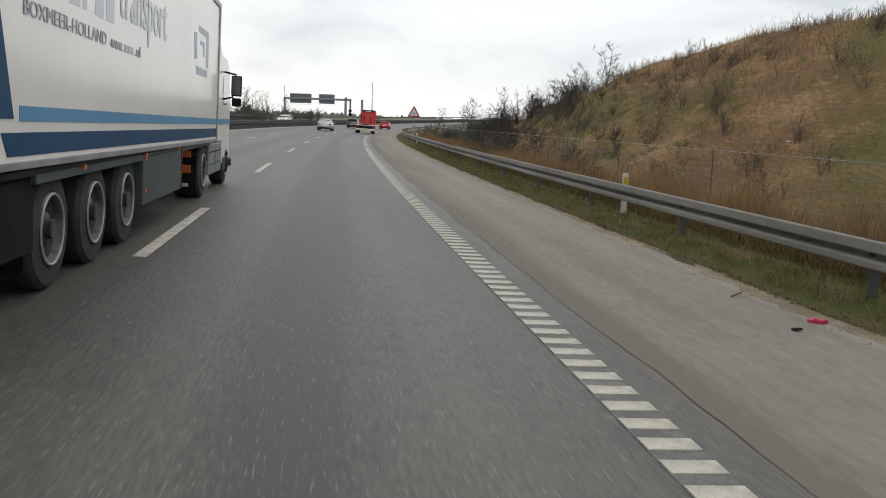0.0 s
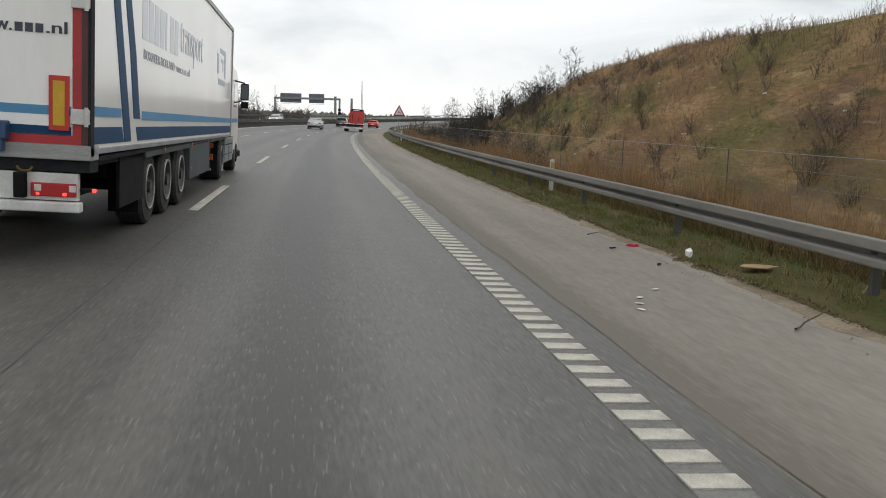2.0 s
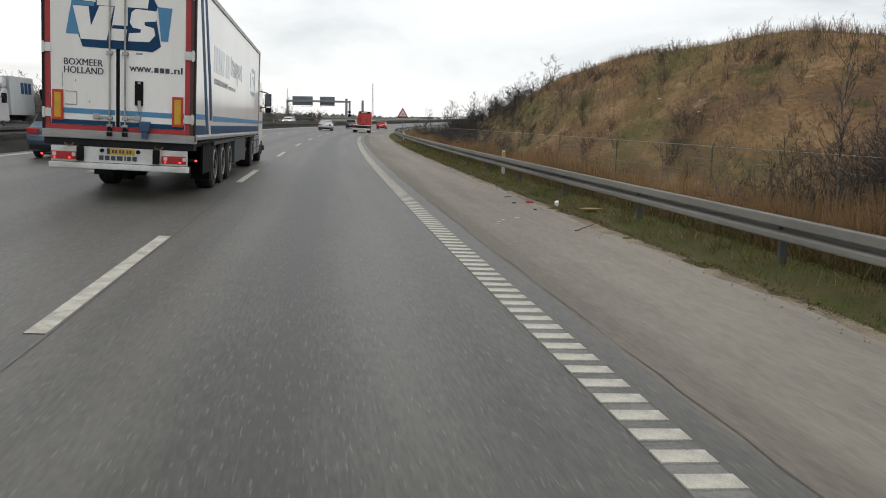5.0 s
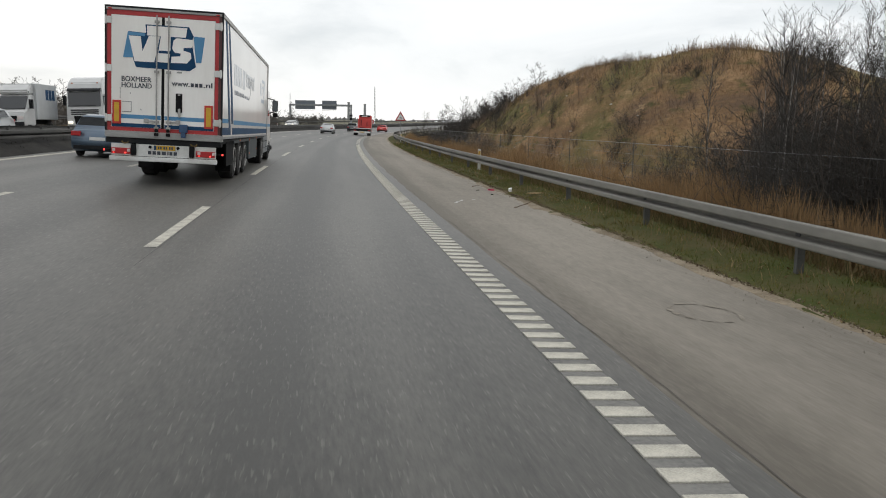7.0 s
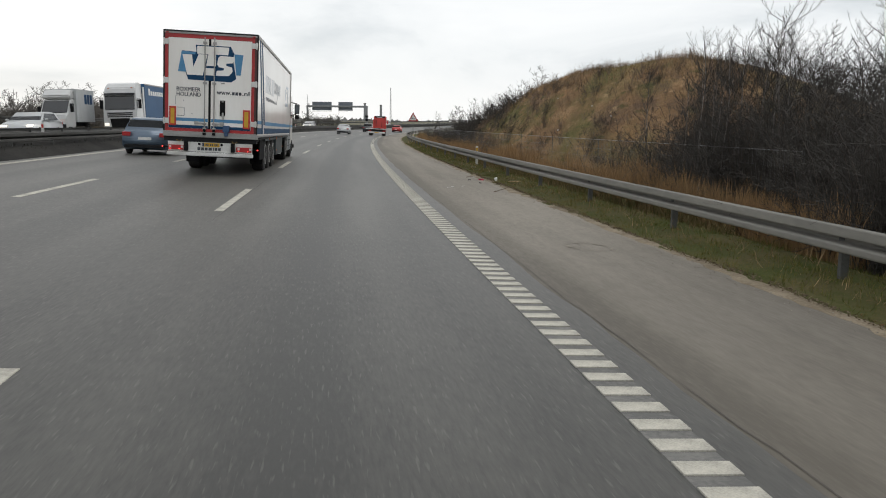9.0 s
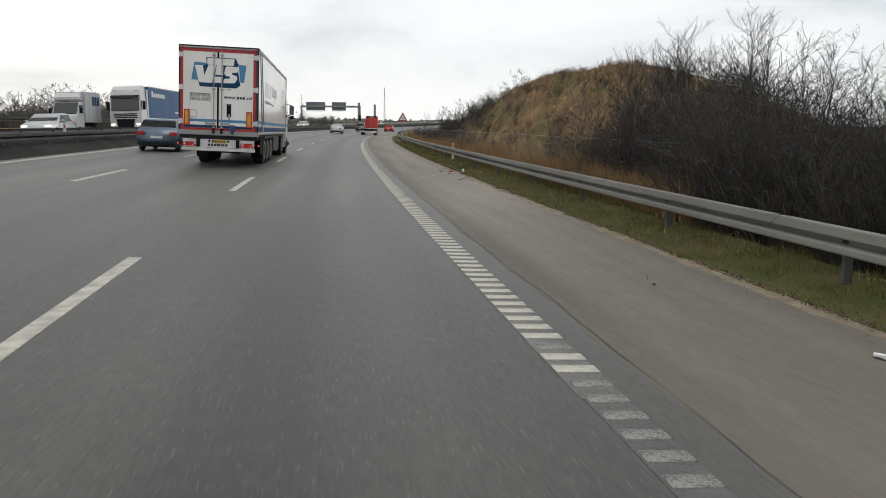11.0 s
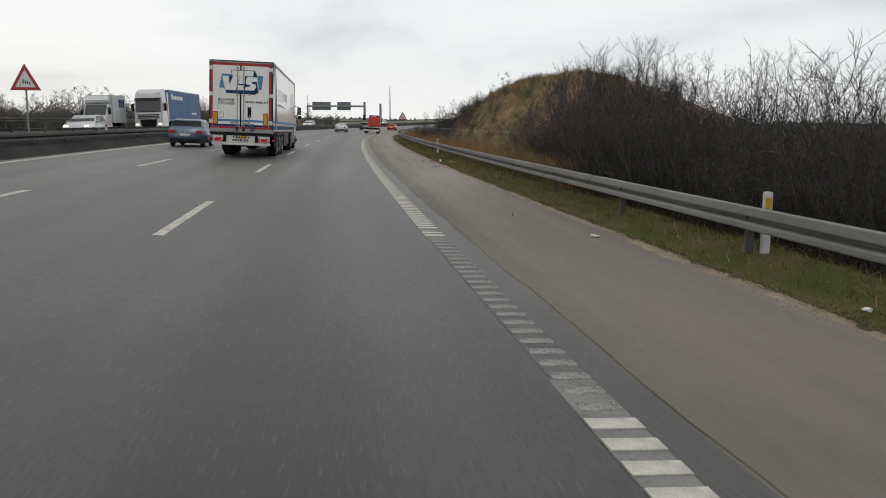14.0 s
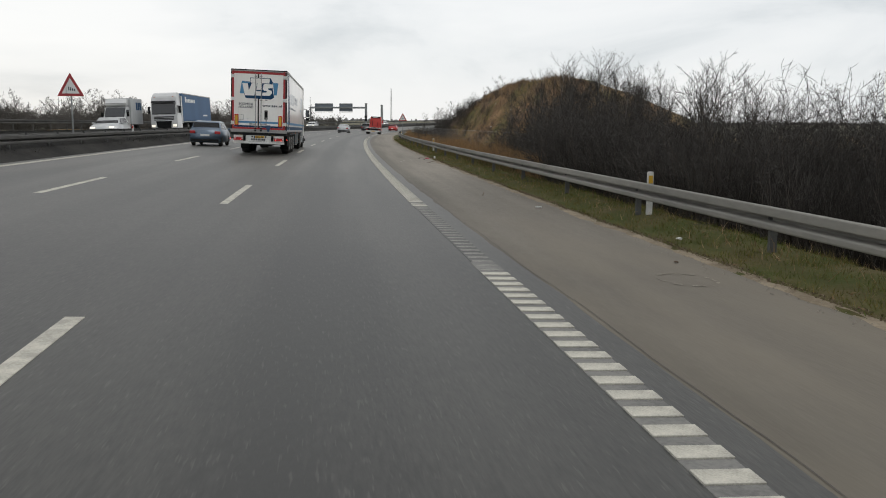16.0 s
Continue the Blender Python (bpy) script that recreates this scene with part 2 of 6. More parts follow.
def hill_cover():
    """Matted winter grass: straw, rust and purplish dead stalks, with mossy green patches."""
    m = mat("hill_grass", (0.165, 0.108, 0.064), (0.335, 0.218, 0.120), 0.95, 0.9, bump=0.9, fine=0.5, lo=0.34, hi=0.68, spec=0.08, stretch=(1, 0.3, 1.2), island=0.22)
    t = m.node_tree
    b = t.nodes["Principled BSDF"]
    ramp = [n for n in t.nodes if n.type == "VALTORGB"][0]
    ramp.color_ramp.elements.new(0.5).color = (0.225, 0.138, 0.073, 1)
    last = ramp.outputs["Color"]
    co = [n for n in t.nodes if n.type == "TEX_COORD"][0]
    for scale, lo, hi, color in ((0.23, 0.46, 0.60, (0.105, 0.112, 0.040)), (0.41, 0.54, 0.66, (0.115, 0.080, 0.060)), (0.8, 0.58, 0.68, (0.34, 0.195, 0.095)), (1.7, 0.56, 0.66, (0.070, 0.078, 0.028)), (2.6, 0.60, 0.70, (0.40, 0.275, 0.155))):
        n = t.nodes.new("ShaderNodeTexNoise")
        n.inputs["Scale"].default_value, n.inputs["Detail"].default_value, n.inputs["Roughness"].default_value = scale, 8, 0.65
        mp = t.nodes.new("ShaderNodeMapping")
        mp.inputs["Location"].default_value = (scale * 31, 7.0, 3.0)
        mp.inputs["Scale"].default_value = (1.0, 0.34, 1.25)
        t.links.new(co.outputs["Object"], mp.inputs["Vector"])
        t.links.new(mp.outputs["Vector"], n.inputs["Vector"])
        r = t.nodes.new("ShaderNodeMapRange")
        r.inputs["From Min"].default_value, r.inputs["From Max"].default_value = lo, hi
        r.inputs["To Max"].default_value = 0.8
        t.links.new(n.outputs["Fac"], r.inputs["Value"])
        x = t.nodes.new("ShaderNodeMix")
        x.data_type = "RGBA"
        t.links.new(last, x.inputs["A"])
        x.inputs["B"].default_value = (*color, 1)
        t.links.new(r.outputs["Result"], x.inputs["Factor"])
        last = x.outputs["Result"]
    sep = t.nodes.new("ShaderNodeSeparateXYZ")         # level fields far ahead and far left: blended to a dull green
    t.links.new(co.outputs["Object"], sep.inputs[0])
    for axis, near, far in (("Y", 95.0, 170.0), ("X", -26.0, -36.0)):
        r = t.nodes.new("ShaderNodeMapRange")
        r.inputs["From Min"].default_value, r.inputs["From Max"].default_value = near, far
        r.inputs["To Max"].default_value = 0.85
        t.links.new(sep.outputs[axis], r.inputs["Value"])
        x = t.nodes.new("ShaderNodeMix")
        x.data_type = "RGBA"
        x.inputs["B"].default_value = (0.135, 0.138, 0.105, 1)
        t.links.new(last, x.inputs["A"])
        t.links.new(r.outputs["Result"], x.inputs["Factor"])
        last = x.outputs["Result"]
    t.links.new(last, b.inputs["Base Color"])
    return m


M_HILL = hill_cover()
M_TWIG = mat("dark_twigs", (0.038, 0.0355, 0.033), (0.072, 0.066, 0.060), 0.9, 3.0, vary=0.2, spec=0.08)
M_SCRUB = mat("scrub_twigs", (0.13, 0.102, 0.084), (0.20, 0.155, 0.12), 0.9, 1.0, spec=0.05, island=0.3)
# paler than the near twigs: aerial haze painted into the twig colour
M_FARTWIG = mat("hazed_far_twigs", (0.092, 0.085, 0.078), (0.125, 0.116, 0.106), 0.95, 1.0, vary=0.2, spec=0.05)
M_BIRCH = mat("birch_bark", (0.33, 0.31, 0.28), (0.10, 0.085, 0.07), 0.85, 3.0, stretch=(1, 1, 3))
M_BARK = mat("bark", (0.075, 0.06, 0.048), (0.05, 0.04, 0.032), 0.9, 5.0)

# ---- helpers for building ----


def part(name, bm, material, parent=None, label=""):
    """One bmesh as one mesh object under a thing."""
    me = bpy.data.meshes.new(name)
    bm.to_mesh(me)
    bm.free()
    me.materials.append(material)
    ob = new(name, me)
    ob.parent = parent
    return tagged(ob, label)


def raw(name, verts, faces, material, parent=None, smooth=False):
    me = bpy.data.meshes.new(name)
    me.from_pydata([tuple(v) for v in verts], [], faces)
    me.materials.append(material)
    if smooth:
        me.polygons.foreach_set("use_smooth", [True] * len(me.polygons))
    me.update()
    ob = new(name, me)
    ob.parent = parent
    return ob


def thing(name, label, category, group="", m=None):
    ob = tagged(new(name), label, category, group)
    ob.empty_display_size = 0.2
    if m is not None:
        ob.matrix_world = m
    return ob


def box(bm, x0, x1, y0, y1, z0, z1, bevel=0.0):
    r = bmesh.ops.create_cube(bm, size=1.0)
    vs = r["verts"]
    for v in vs:
        v.co = Vector((x0 + (v.co.x + 0.5) * (x1 - x0), y0 + (v.co.y + 0.5) * (y1 - y0), z0 + (v.co.z + 0.5) * (z1 - z0)))
    if bevel:
        es = list({e for v in vs for e in v.link_edges})
        bmesh.ops.bevel(bm, geom=es, offset=bevel, segments=2, affect="EDGES", profile=0.6)
    return bm


def boxes(*rows, bevel=0.0):
    bm = bmesh.new()
    for row in rows:
        box(bm, *row, bevel=bevel)
    return bm


def tube(bm, a, b, r, n=10, r2=None):
    a, b = Vector(a), Vector(b)
    q = (b - a).to_track_quat("Z", "Y").to_matrix().to_4x4()
    bmesh.ops.create_cone(bm, cap_ends=True, segments=n, radius1=r, radius2=r if r2 is None else r2, depth=(b - a).length,
                          matrix=Matrix.Translation((a + b) / 2) @ q)
    return bm


def prism(bm, outline, axis, a, b):
    """Extrudes an outline of 2D points along an axis from a to b."""
    def place(p, t):
        return {"x": (t, p[0], p[1]), "y": (p[0], t, p[1]), "z": (p[0], p[1], t)}[axis]
    va = [bm.verts.new(place(p, a)) for p in outline]
    vb = [bm.verts.new(place(p, b)) for p in outline]
    n = len(outline)
    bm.faces.new(va)
    bm.faces.new(vb[::-1])
    for i in range(n):
        bm.faces.new((va[i], vb[i], vb[(i + 1) % n], va[(i + 1) % n]))
    bmesh.ops.recalc_face_normals(bm, faces=bm.faces)
    return bm


# ---- the road's line: a long bend to the right ----
S0, S1, DS = -200.0, 2600.0, 1.0
LINE_S = np.arange(S0, S1 + DS, DS)
KAPPA = np.interp(LINE_S, [S0, 45, 110, 380, 560, S1], [1 / 1500, 1 / 1500, 1 / 640, 1 / 640, 0, 0])
HEAD = np.cumsum(KAPPA) * DS
HEAD -= np.interp(12.0, LINE_S, HEAD)
LINE_X, LINE_Y = np.cumsum(np.sin(HEAD)) * DS, np.cumsum(np.cos(HEAD)) * DS
LINE_X -= np.interp(-20.0, LINE_S, LINE_X) - 0.18
LINE_Y -= np.interp(5.0, LINE_S, LINE_Y) - 5.0
SLOPE = math.tan(radians(BANK))


def rise(s):
    return 0.0 if s < 120 else min(s - 120, 260) ** 2 / 24000 + max(0, s - 620) * 0.0


def P(s, d, h=0.0):
    """The place s metres along the road, d to the right of the lorry's flank, h above the carriageway."""
    x, y, a = np.interp(s, LINE_S, LINE_X), np.interp(s, LINE_S, LINE_Y), np.interp(s, LINE_S, HEAD)
    return Vector((x + math.cos(a) * d, y - math.sin(a) * d, rise(s) - SLOPE * d + h))


def turn(s):
    return -math.degrees(np.interp(s, LINE_S, HEAD))


def at_road(s, d, h=0.0, lean=True, extra=0.0):
    """A pose on the road, facing along it."""
    p = P(s, d, h)
    return Matrix.Translation(p) @ pose(0, 0, 0, 0, 0, turn(s) + extra) @ (pose(0, 0, 0, 0, BANK) if lean else Matrix.Identity(4))


def strip(name, ss, ds, material, h=0.0, parent=None, height=None):
    verts = [P(s, d, h + (height(s, d) if height else 0)) for s in ss for d in ds]
    n = len(ds)
    faces = [(i * n + j, i * n + j + 1, (i + 1) * n + j + 1, (i + 1) * n + j) for i in range(len(ss) - 1) for j in range(n - 1)]
    ob = raw(name, verts, faces, material, parent, smooth=True)
    layer = ob.data.uv_layers.new(name="road")
    flat_uv = [(d, s) for s in ss for d in ds]
    for loop in ob.data.loops:
        layer.data[loop.index].uv = flat_uv[loop.vertex_index]
    return ob


def steps(a, b, fine, growth=1.0, start=0.0):
    out, s, w = [a], a, fine
    while s < b - 1e-6:
        s = min(b, s + w)
        if s > start:
            w *= growth
        out.append(s)
    return out


def smooth_step(a, b, x):
    t = min(1.0, max(0.0, (x - a) / (b - a)))
    return t * t * (3 - 2 * t)


CREST_S = [-8.5, -5.5, -2, 1.5, 5, 9, 14, 20, 26, 32, 38, 46, 54, 64, 76, 92]      # the embankment's top along the road, and its height
CREST_H = [0.0, 1.2, 3.2, 4.3, 4.75, 4.9, 4.98, 4.95, 4.75, 4.3, 3.7, 3.0, 2.3, 1.6, 0.9, 0.2]


def land(s, d):
    """Height of the ground over the carriageway's plane."""
    level = SLOPE * d                              # back to level ground away from the road
    if d > 7.1:
        fade = smooth_step(8.5, 14, d)
        z = -0.05 + 0.10 * smooth_step(7.16, 7.48, d) + 0.10 * smooth_step(7.55, 8.4, d) - 0.5 * smooth_step(8.8, 10.2, d) + fade * (level - SLOPE * 9)
        crest = np.interp(s, CREST_S, CREST_H)
        up = smooth_step(10.4, 14.4, d) * 0.55 + 0.45 * min(1, max(0, (d - 10.4) / 4.0))
        z += crest * up * (1 - 0.95 * smooth_step(15.4, 27, d))
        z += 0.30 * noise.noise(Vector((s * 0.13, d * 0.2, 1))) * smooth_step(10, 14, d)
        z += 0.04 * noise.noise(Vector((s * 0.7, d * 0.7, 5))) * smooth_step(7.0, 7.6, d)
        return z
    if d < -23.0:
        return smooth_step(-23.0, -30, d) * (level - SLOPE * -23) - 0.4 * smooth_step(-24, -28, d) + 0.3 * noise.noise(Vector((s * 0.05, d * 0.05, 2)))
    if -11.22 < d < -7.8:
        return 0.05 + 0.42 * smooth_step(-7.9, -8.7, d) * (1 - smooth_step(-10.4, -11.15, d)) + 0.08 * noise.noise(Vector((s * 0.6, d * 0.9, 3)))
    return -0.06


LONG = steps(-130, 2400, 1.5, 1.06, 110)
ACROSS = sorted({-1400, -900, -500, -250, -140, -90, -60, -45, -36, -30, -27, -25, -23.6, -23.0, -22.9, -17, -11.3, -11.2, -10.6, -9.6, -8.6, -7.9, -7.8, -7.7, -4, 0, 4,
                 6.8, 7.0, 7.15, 7.3, 7.5, 7.7, 8.0, 8.4, 8.8, 9.3, 9.8, 10.2, 10.6, 11.0, 11.4, 11.8, 12.2, 12.6, 13.0, 13.4, 13.8, 14.1, 14.4, 14.8, 15.2, 15.8, 16.5, 17.5, 18.5, 19.5, 20.5, 21.5, 22.5, 23.5, 24.5, 25.5, 26.5, 27.5, 29, 31, 35, 42,
                 55, 70, 90, 120, 170, 250, 400, 600})
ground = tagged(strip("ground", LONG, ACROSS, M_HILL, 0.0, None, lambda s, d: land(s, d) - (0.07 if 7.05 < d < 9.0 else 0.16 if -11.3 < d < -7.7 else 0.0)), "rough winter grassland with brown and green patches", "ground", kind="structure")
MEDIAN = steps(-130, 700, 2.0, 1.04, 110)
tagged(strip("ground", MEDIAN, [-11.38, -11.24, -10.8, -10.4, -9.9, -9.5, -9.0, -8.6, -8.2, -7.84, -7.62], M_MEDIAN, 0.012, None, land), "dark bare soil strip of the central reservation", "ground", kind="structure")
VERGE = steps(-60, 300, 0.3, 1.03, 40)
verge = tagged(strip("ground", VERGE, [7.34, 7.46, 7.56, 7.62, 7.75, 8.0, 8.4, 8.8, 9.1], M_VERGE, 0.012, None, land), "green and brown grass verge under the guard rail", "ground", kind="structure")
for k, s in enumerate(VERGE):                      # an uneven edge of turf and washed-in soil
    for j, amount in ((0, 0.16), (1, 0.10)):
        d = (7.36, 7.48)[j] + amount * noise.noise(Vector((s * 0.9, 3.0, j * 4.0))) + 0.10 * noise.noise(Vector((s * 3.1, 8.0, 1)))
        verge.data.vertices[k * 9 + j].co = P(s, d, -0.012 if j == 0 else 0.018)
FAR = steps(-130, 1500, 0.75, 1.06, 45)
road = tagged(strip("road", FAR, [-7.75, -5.4, -3.5, -1.5, 0.4, 2.2, 3.6, 4.72], M_ASPHALT, 0.0), "dark grey worn asphalt of a three-lane motorway", "road", kind="structure")
tagged(strip("road", FAR, [-22.8, -19, -15, -11.3], M_ASPHALT, 0.0), "grey asphalt of the opposite carriageway", "road", kind="structure")
shoulder = tagged(strip("hard_shoulder", FAR, [4.58, 5.4, 6.4, 7.58], M_SHOULDER, -0.003), "pale brownish old asphalt hard shoulder beside the edge line", "road", kind="structure")


for k, s in enumerate(FAR):
    road.data.vertices[k * 8 + 7].co = P(s, 4.72 + 0.05 * noise.noise(Vector((s * 0.35, 1.0, 2.0))) + 0.06 * noise.noise(Vector((s * 1.3, 5.0, 2.0))), 0.0)

# ---- joints in the surfacing and sand along its edge ----
M_JOINT = mat("tar_joint", (0.058, 0.057, 0.055), (0.088, 0.086, 0.083), 0.8, 1.5, fine=0.5)


def joint(label, d, width, s0, s1, seed, wander, material=M_JOINT):
    """A narrow dark seam along the road that wanders a little and thins out here and there."""
    ss = steps(s0, s1, 0.4, 1.03, 30)
    V, F = [], []
    for k, s in enumerate(ss):
        c = d + wander * (noise.noise(Vector((s * 0.4, seed, 1.0))) + 0.6 * noise.noise(Vector((s * 1.7, seed, 2.0))))
        w = width * max(0.12, 0.7 + 0.9 * noise.noise(Vector((s * 0.8, seed, 3.0))))
        V += [P(s, c - w / 2, 0.0035), P(s, c + w / 2, 0.0035)]
        if k:
            F.append((2 * k - 2, 2 * k - 1, 2 * k + 1, 2 * k))
    return tagged(raw("road_joint", V, F, material), label, "road joint", kind="structure")


joint("dark tar seam along the lane line", 0.475, 0.013, -11, 160, 3.0, 0.016)
joint("ragged dark crack between lane and hard shoulder", 4.76, 0.011, -60, 120, 7.0, 0.05, mat("open_crack", (0.048, 0.044, 0.037), (0.085, 0.076, 0.063), 0.9, 2.0, fine=0.6))
M_SAND = mat("washed_sand", (0.27, 0.225, 0.165), (0.17, 0.138, 0.098), 0.95, 2.2, fine=0.6, bump=0.6, spec=0.08)
SPILL = steps(-60, 120, 0.25, 1.03, 25)
V, F = [], []
for k, s in enumerate(SPILL):
    n1 = noise.noise(Vector((s * 0.33, 2.0, 11.0))) + 0.7 * noise.noise(Vector((s * 1.4, 2.0, 12.0))) + 0.4 * noise.noise(Vector((s * 4.1, 2.0, 13.0)))
    a = 7.30 - 0.20 * max(-0.6, n1)
    V += [P(s, a, -0.001), P(s, a + 0.06, 0.006), P(s, 7.46, 0.020), P(s, 7.62, 0.012)]
    if k:
        F += [(4 * k - 4 + j, 4 * k - 3 + j, 4 * k + 1 + j, 4 * k + j) for j in range(3)]
tagged(raw("sand_spill", V, F, M_SAND, smooth=True), "pale sand washed from the verge over the shoulder's edge", "sand", kind="structure")

# faint pale rings dried on the shoulder
M_RING = mat("dried_dust", (0.25, 0.226, 0.19), (0.17, 0.152, 0.126), 0.95, 5.0, fine=0.8, spec=0.08)
for s, d, seed in ((-12.7, 6.2, 1.0), (-32.2, 6.5, 2.0)):
    V, F = [], []
    n = 40
    for k in range(n):
        a = 2 * math.pi * k / n
        w = 0.035 * (0.2 + 1.8 * abs(noise.noise(Vector((math.cos(a) * 2, math.sin(a) * 2, seed)))))
        for r_ in (0.33 - w, 0.33 + w):
            V.append(P(s + 1.25 * r_ * math.sin(a), d + r_ * math.cos(a), 0.003))
        j = (k + 1) % n
        if noise.noise(Vector((math.cos(a) * 4, math.sin(a) * 4, seed + 3.0))) > -0.12:
            F.append((2 * k, 2 * k + 1, 2 * j + 1, 2 * j))
    tagged(raw("dust_ring", V, F, M_RING), "faint pale ring of dried dust on the shoulder", "stain", kind="structure")

# ---- road markings ----
def flat(bm, s0, s1, d0, d1, h=0.006, n=1, skew=0.0):
    prev = None
    for i in range(n + 1):
        s = s0 + (s1 - s0) * i / n
        row = [bm.verts.new(P(s + a, d, z)) for a, d, z in ((0.0, d0 - 0.004, -0.004), (0.0, d0, h), (skew, d1, h), (skew, d1 + 0.004, -0.004))]
        if prev:
            for j in range(3):
                bm.faces.new((prev[j], prev[j + 1], row[j + 1], row[j]))
        prev = row


def each(name, rows, material, parent, label="", bevel=0.0):
    """Each row of bounds becomes a part of its own."""
    return [part(name, boxes(row, bevel=bevel), material, parent, label) for row in rows]


lane_lines = tagged(new("lane_line"), "white broken lane line on grey asphalt", "road marking", kind="structure")
for d in (0.30, -3.52):
    for k in range(-5, 26):
        s = 5.4 + 15.0 * k + (0.0 if d > 0 else 1.2)
        bm = bmesh.new()
        flat(bm, s, s + 5.2, d, d + 0.15, n=3)
        part("dash", bm, M_LINE, lane_lines)
edge_left = bmesh.new()
flat(edge_left, -130, 900, -7.36, -7.14, n=220)
tagged(part("edge_line", edge_left, M_LINE), "solid white edge line beside the central reservation", "road marking", kind="structure")
far_lines = bmesh.new()
flat(far_lines, -130, 900, -11.75, -11.5, n=220)
flat(far_lines, -130, 900, -22.6, -22.35, n=220)
tagged(part("edge_line", far_lines, M_LINE), "white edge lines of the opposite carriageway", "road marking", kind="structure")
rumble = tagged(new("edge_line"), "profiled white edge line of raised cross bars", "road marking", kind="structure")
base = bmesh.new()
flat(base, -130, -31.2, 4.12, 4.43, h=0.004, n=40)
flat(base, -24.5, 900, 4.12, 4.43, h=0.004, n=300)
M_LINEOLD = mat("thin_worn_paint", (0.17, 0.165, 0.152), (0.10, 0.098, 0.093), 0.8, 2.0, fine=0.6, bump=0.3)
part("line_base", base, M_LINEOLD, rumble, "thin worn white base of the line")
thin = bmesh.new()
flat(thin, -31.2, -24.5, 4.14, 4.42, h=0.004, n=12)
part("line_base", thin, mat("last_of_the_paint", (0.098, 0.096, 0.091), (0.062, 0.061, 0.058), 0.8, 2.5, fine=0.8, bump=0.3), rumble, "line base worn almost away")
bar = bmesh.new()
box(bar, 0, 0.315, 0, 0.17, 0, 0.014, bevel=0.004)
bar_first = part("bar", bar, M_LINE, rumble)
worn_bar = bmesh.new()
box(worn_bar, 0.04, 0.31, 0.005, 0.16, 0, 0.006, bevel=0.003)
worn_first = part("bar", worn_bar, mat("worn_bar_paint", (0.23, 0.222, 0.20), (0.085, 0.083, 0.079), 0.8, 4.0, fine=0.8, lo=0.36, hi=0.58), rumble, "worn grey bar of the line")
worn_first.matrix_world = at_road(-46 + 0.315 * 50, 4.12)
WORN = random.Random(4)
bar_first.matrix_world = at_road(-46, 4.12)
rest_v, rest_f = [], []
for k in range(1, 2400):
    s = -46 + 0.315 * k
    if k < 300:
        if k == 50:
            continue
        worn = WORN.random() < smooth_step(43, 47, k) * (1 - smooth_step(66, 76, k))
        ob = new("bar", (worn_first if worn else bar_first).data)
        ob.parent = rumble
        ob.matrix_world = at_road(s, 4.12)
    else:
        i = len(rest_v)
        rest_v += [P(s, 4.10, 0.012), P(s, 4.435, 0.012), P(s + 0.17, 4.435, 0.012), P(s + 0.17, 4.10, 0.012)]
        rest_f.append((i, i + 1, i + 2, i + 3))
tagged(raw("bars_far", rest_v, rest_f, M_LINE, rumble), kind="stuff")


# ---- guard rails ----
WAVE = [(0.0, 0.0), (0.050, 0.004), (0.071, 0.014), (0.077, 0.030), (0.078, 0.078), (0.070, 0.098), (0.050, 0.108), (-0.052, 0.122), (-0.062, 0.136), (-0.060, 0.164), (-0.046, 0.176),
        (0.066, 0.182), (0.077, 0.192), (0.079, 0.206), (0.079, 0.292), (0.072, 0.306), (0.058, 0.312), (0.0, 0.312)]


def rail(name, label, d, top, side, s0, s1, post_gap, part_len=4.0, spacer=0.1, steel=None):
    """A steel beam of wave section on posts; side is the way its face looks (+1 right, -1 left)."""
    ob = tagged(new(name), label, "guard rail", "guard rails", kind="structure")
    s = s0
    while s < s1:
        ln = part_len if s < 90 else part_len * 4
        verts, faces = [], []
        n = len(WAVE)
        cols = 2 if s < 90 else 4
        for i in range(cols + 1):
            sc = s + (ln + 0.1) * i / cols
            verts += [P(sc, d + side * w, top - 0.31 + z) for w, z in WAVE]
            verts += [P(sc, d + side * (w - 0.006), top - 0.31 + z) for w, z in WAVE[::-1]]
        m = 2 * n
        for i in range(cols):
            for j in range(m):
                faces.append((i * m + j, i * m + (j + 1) % m, (i + 1) * m + (j + 1) % m, (i + 1) * m + j))
        faces.append(tuple(range(m)))
        raw("beam", verts, faces, steel or M_STEEL, ob)
        s += ln
    bm = bmesh.new()
    box(bm, -0.05, 0.05, -0.035, 0.035, -1.0, top - 0.06, bevel=0.006)
    box(bm, -0.055 * side - 0.0, 0.0 + 0.05 * side, -0.05, 0.05, top - 0.29, top - 0.04)
    first = part("post", bm, M_STEELDK, ob)
    s = s0 + 1.1
    k = 0
    while s < min(s1, 260):
        po = first if k == 0 else new("post", first.data)
        po.parent = ob
        po.matrix_world = at_road(s, d - side * spacer, 0.0, False)
        s += post_gap
        k += 1
    return ob


rail("guard_rail", "grey galvanised steel guard rail on dark posts beside the verge", 8.15, 0.78, -1, -62, 420, 5.0)
rail("guard_rail", "weathered steel guard rail of the central reservation", -8.35, 0.80, 1, -40, 420, 4.0, steel=M_STEELMED)
rail("guard_rail", "weathered steel guard rail facing the opposite carriageway", -10.75, 0.80, -1, -40, 420, 4.0, steel=M_STEELMED)
rail("guard_rail", "far steel guard rail of the opposite carriageway", -23.3, 0.95, 1, -20, 420, 4.0, steel=M_STEELMED)

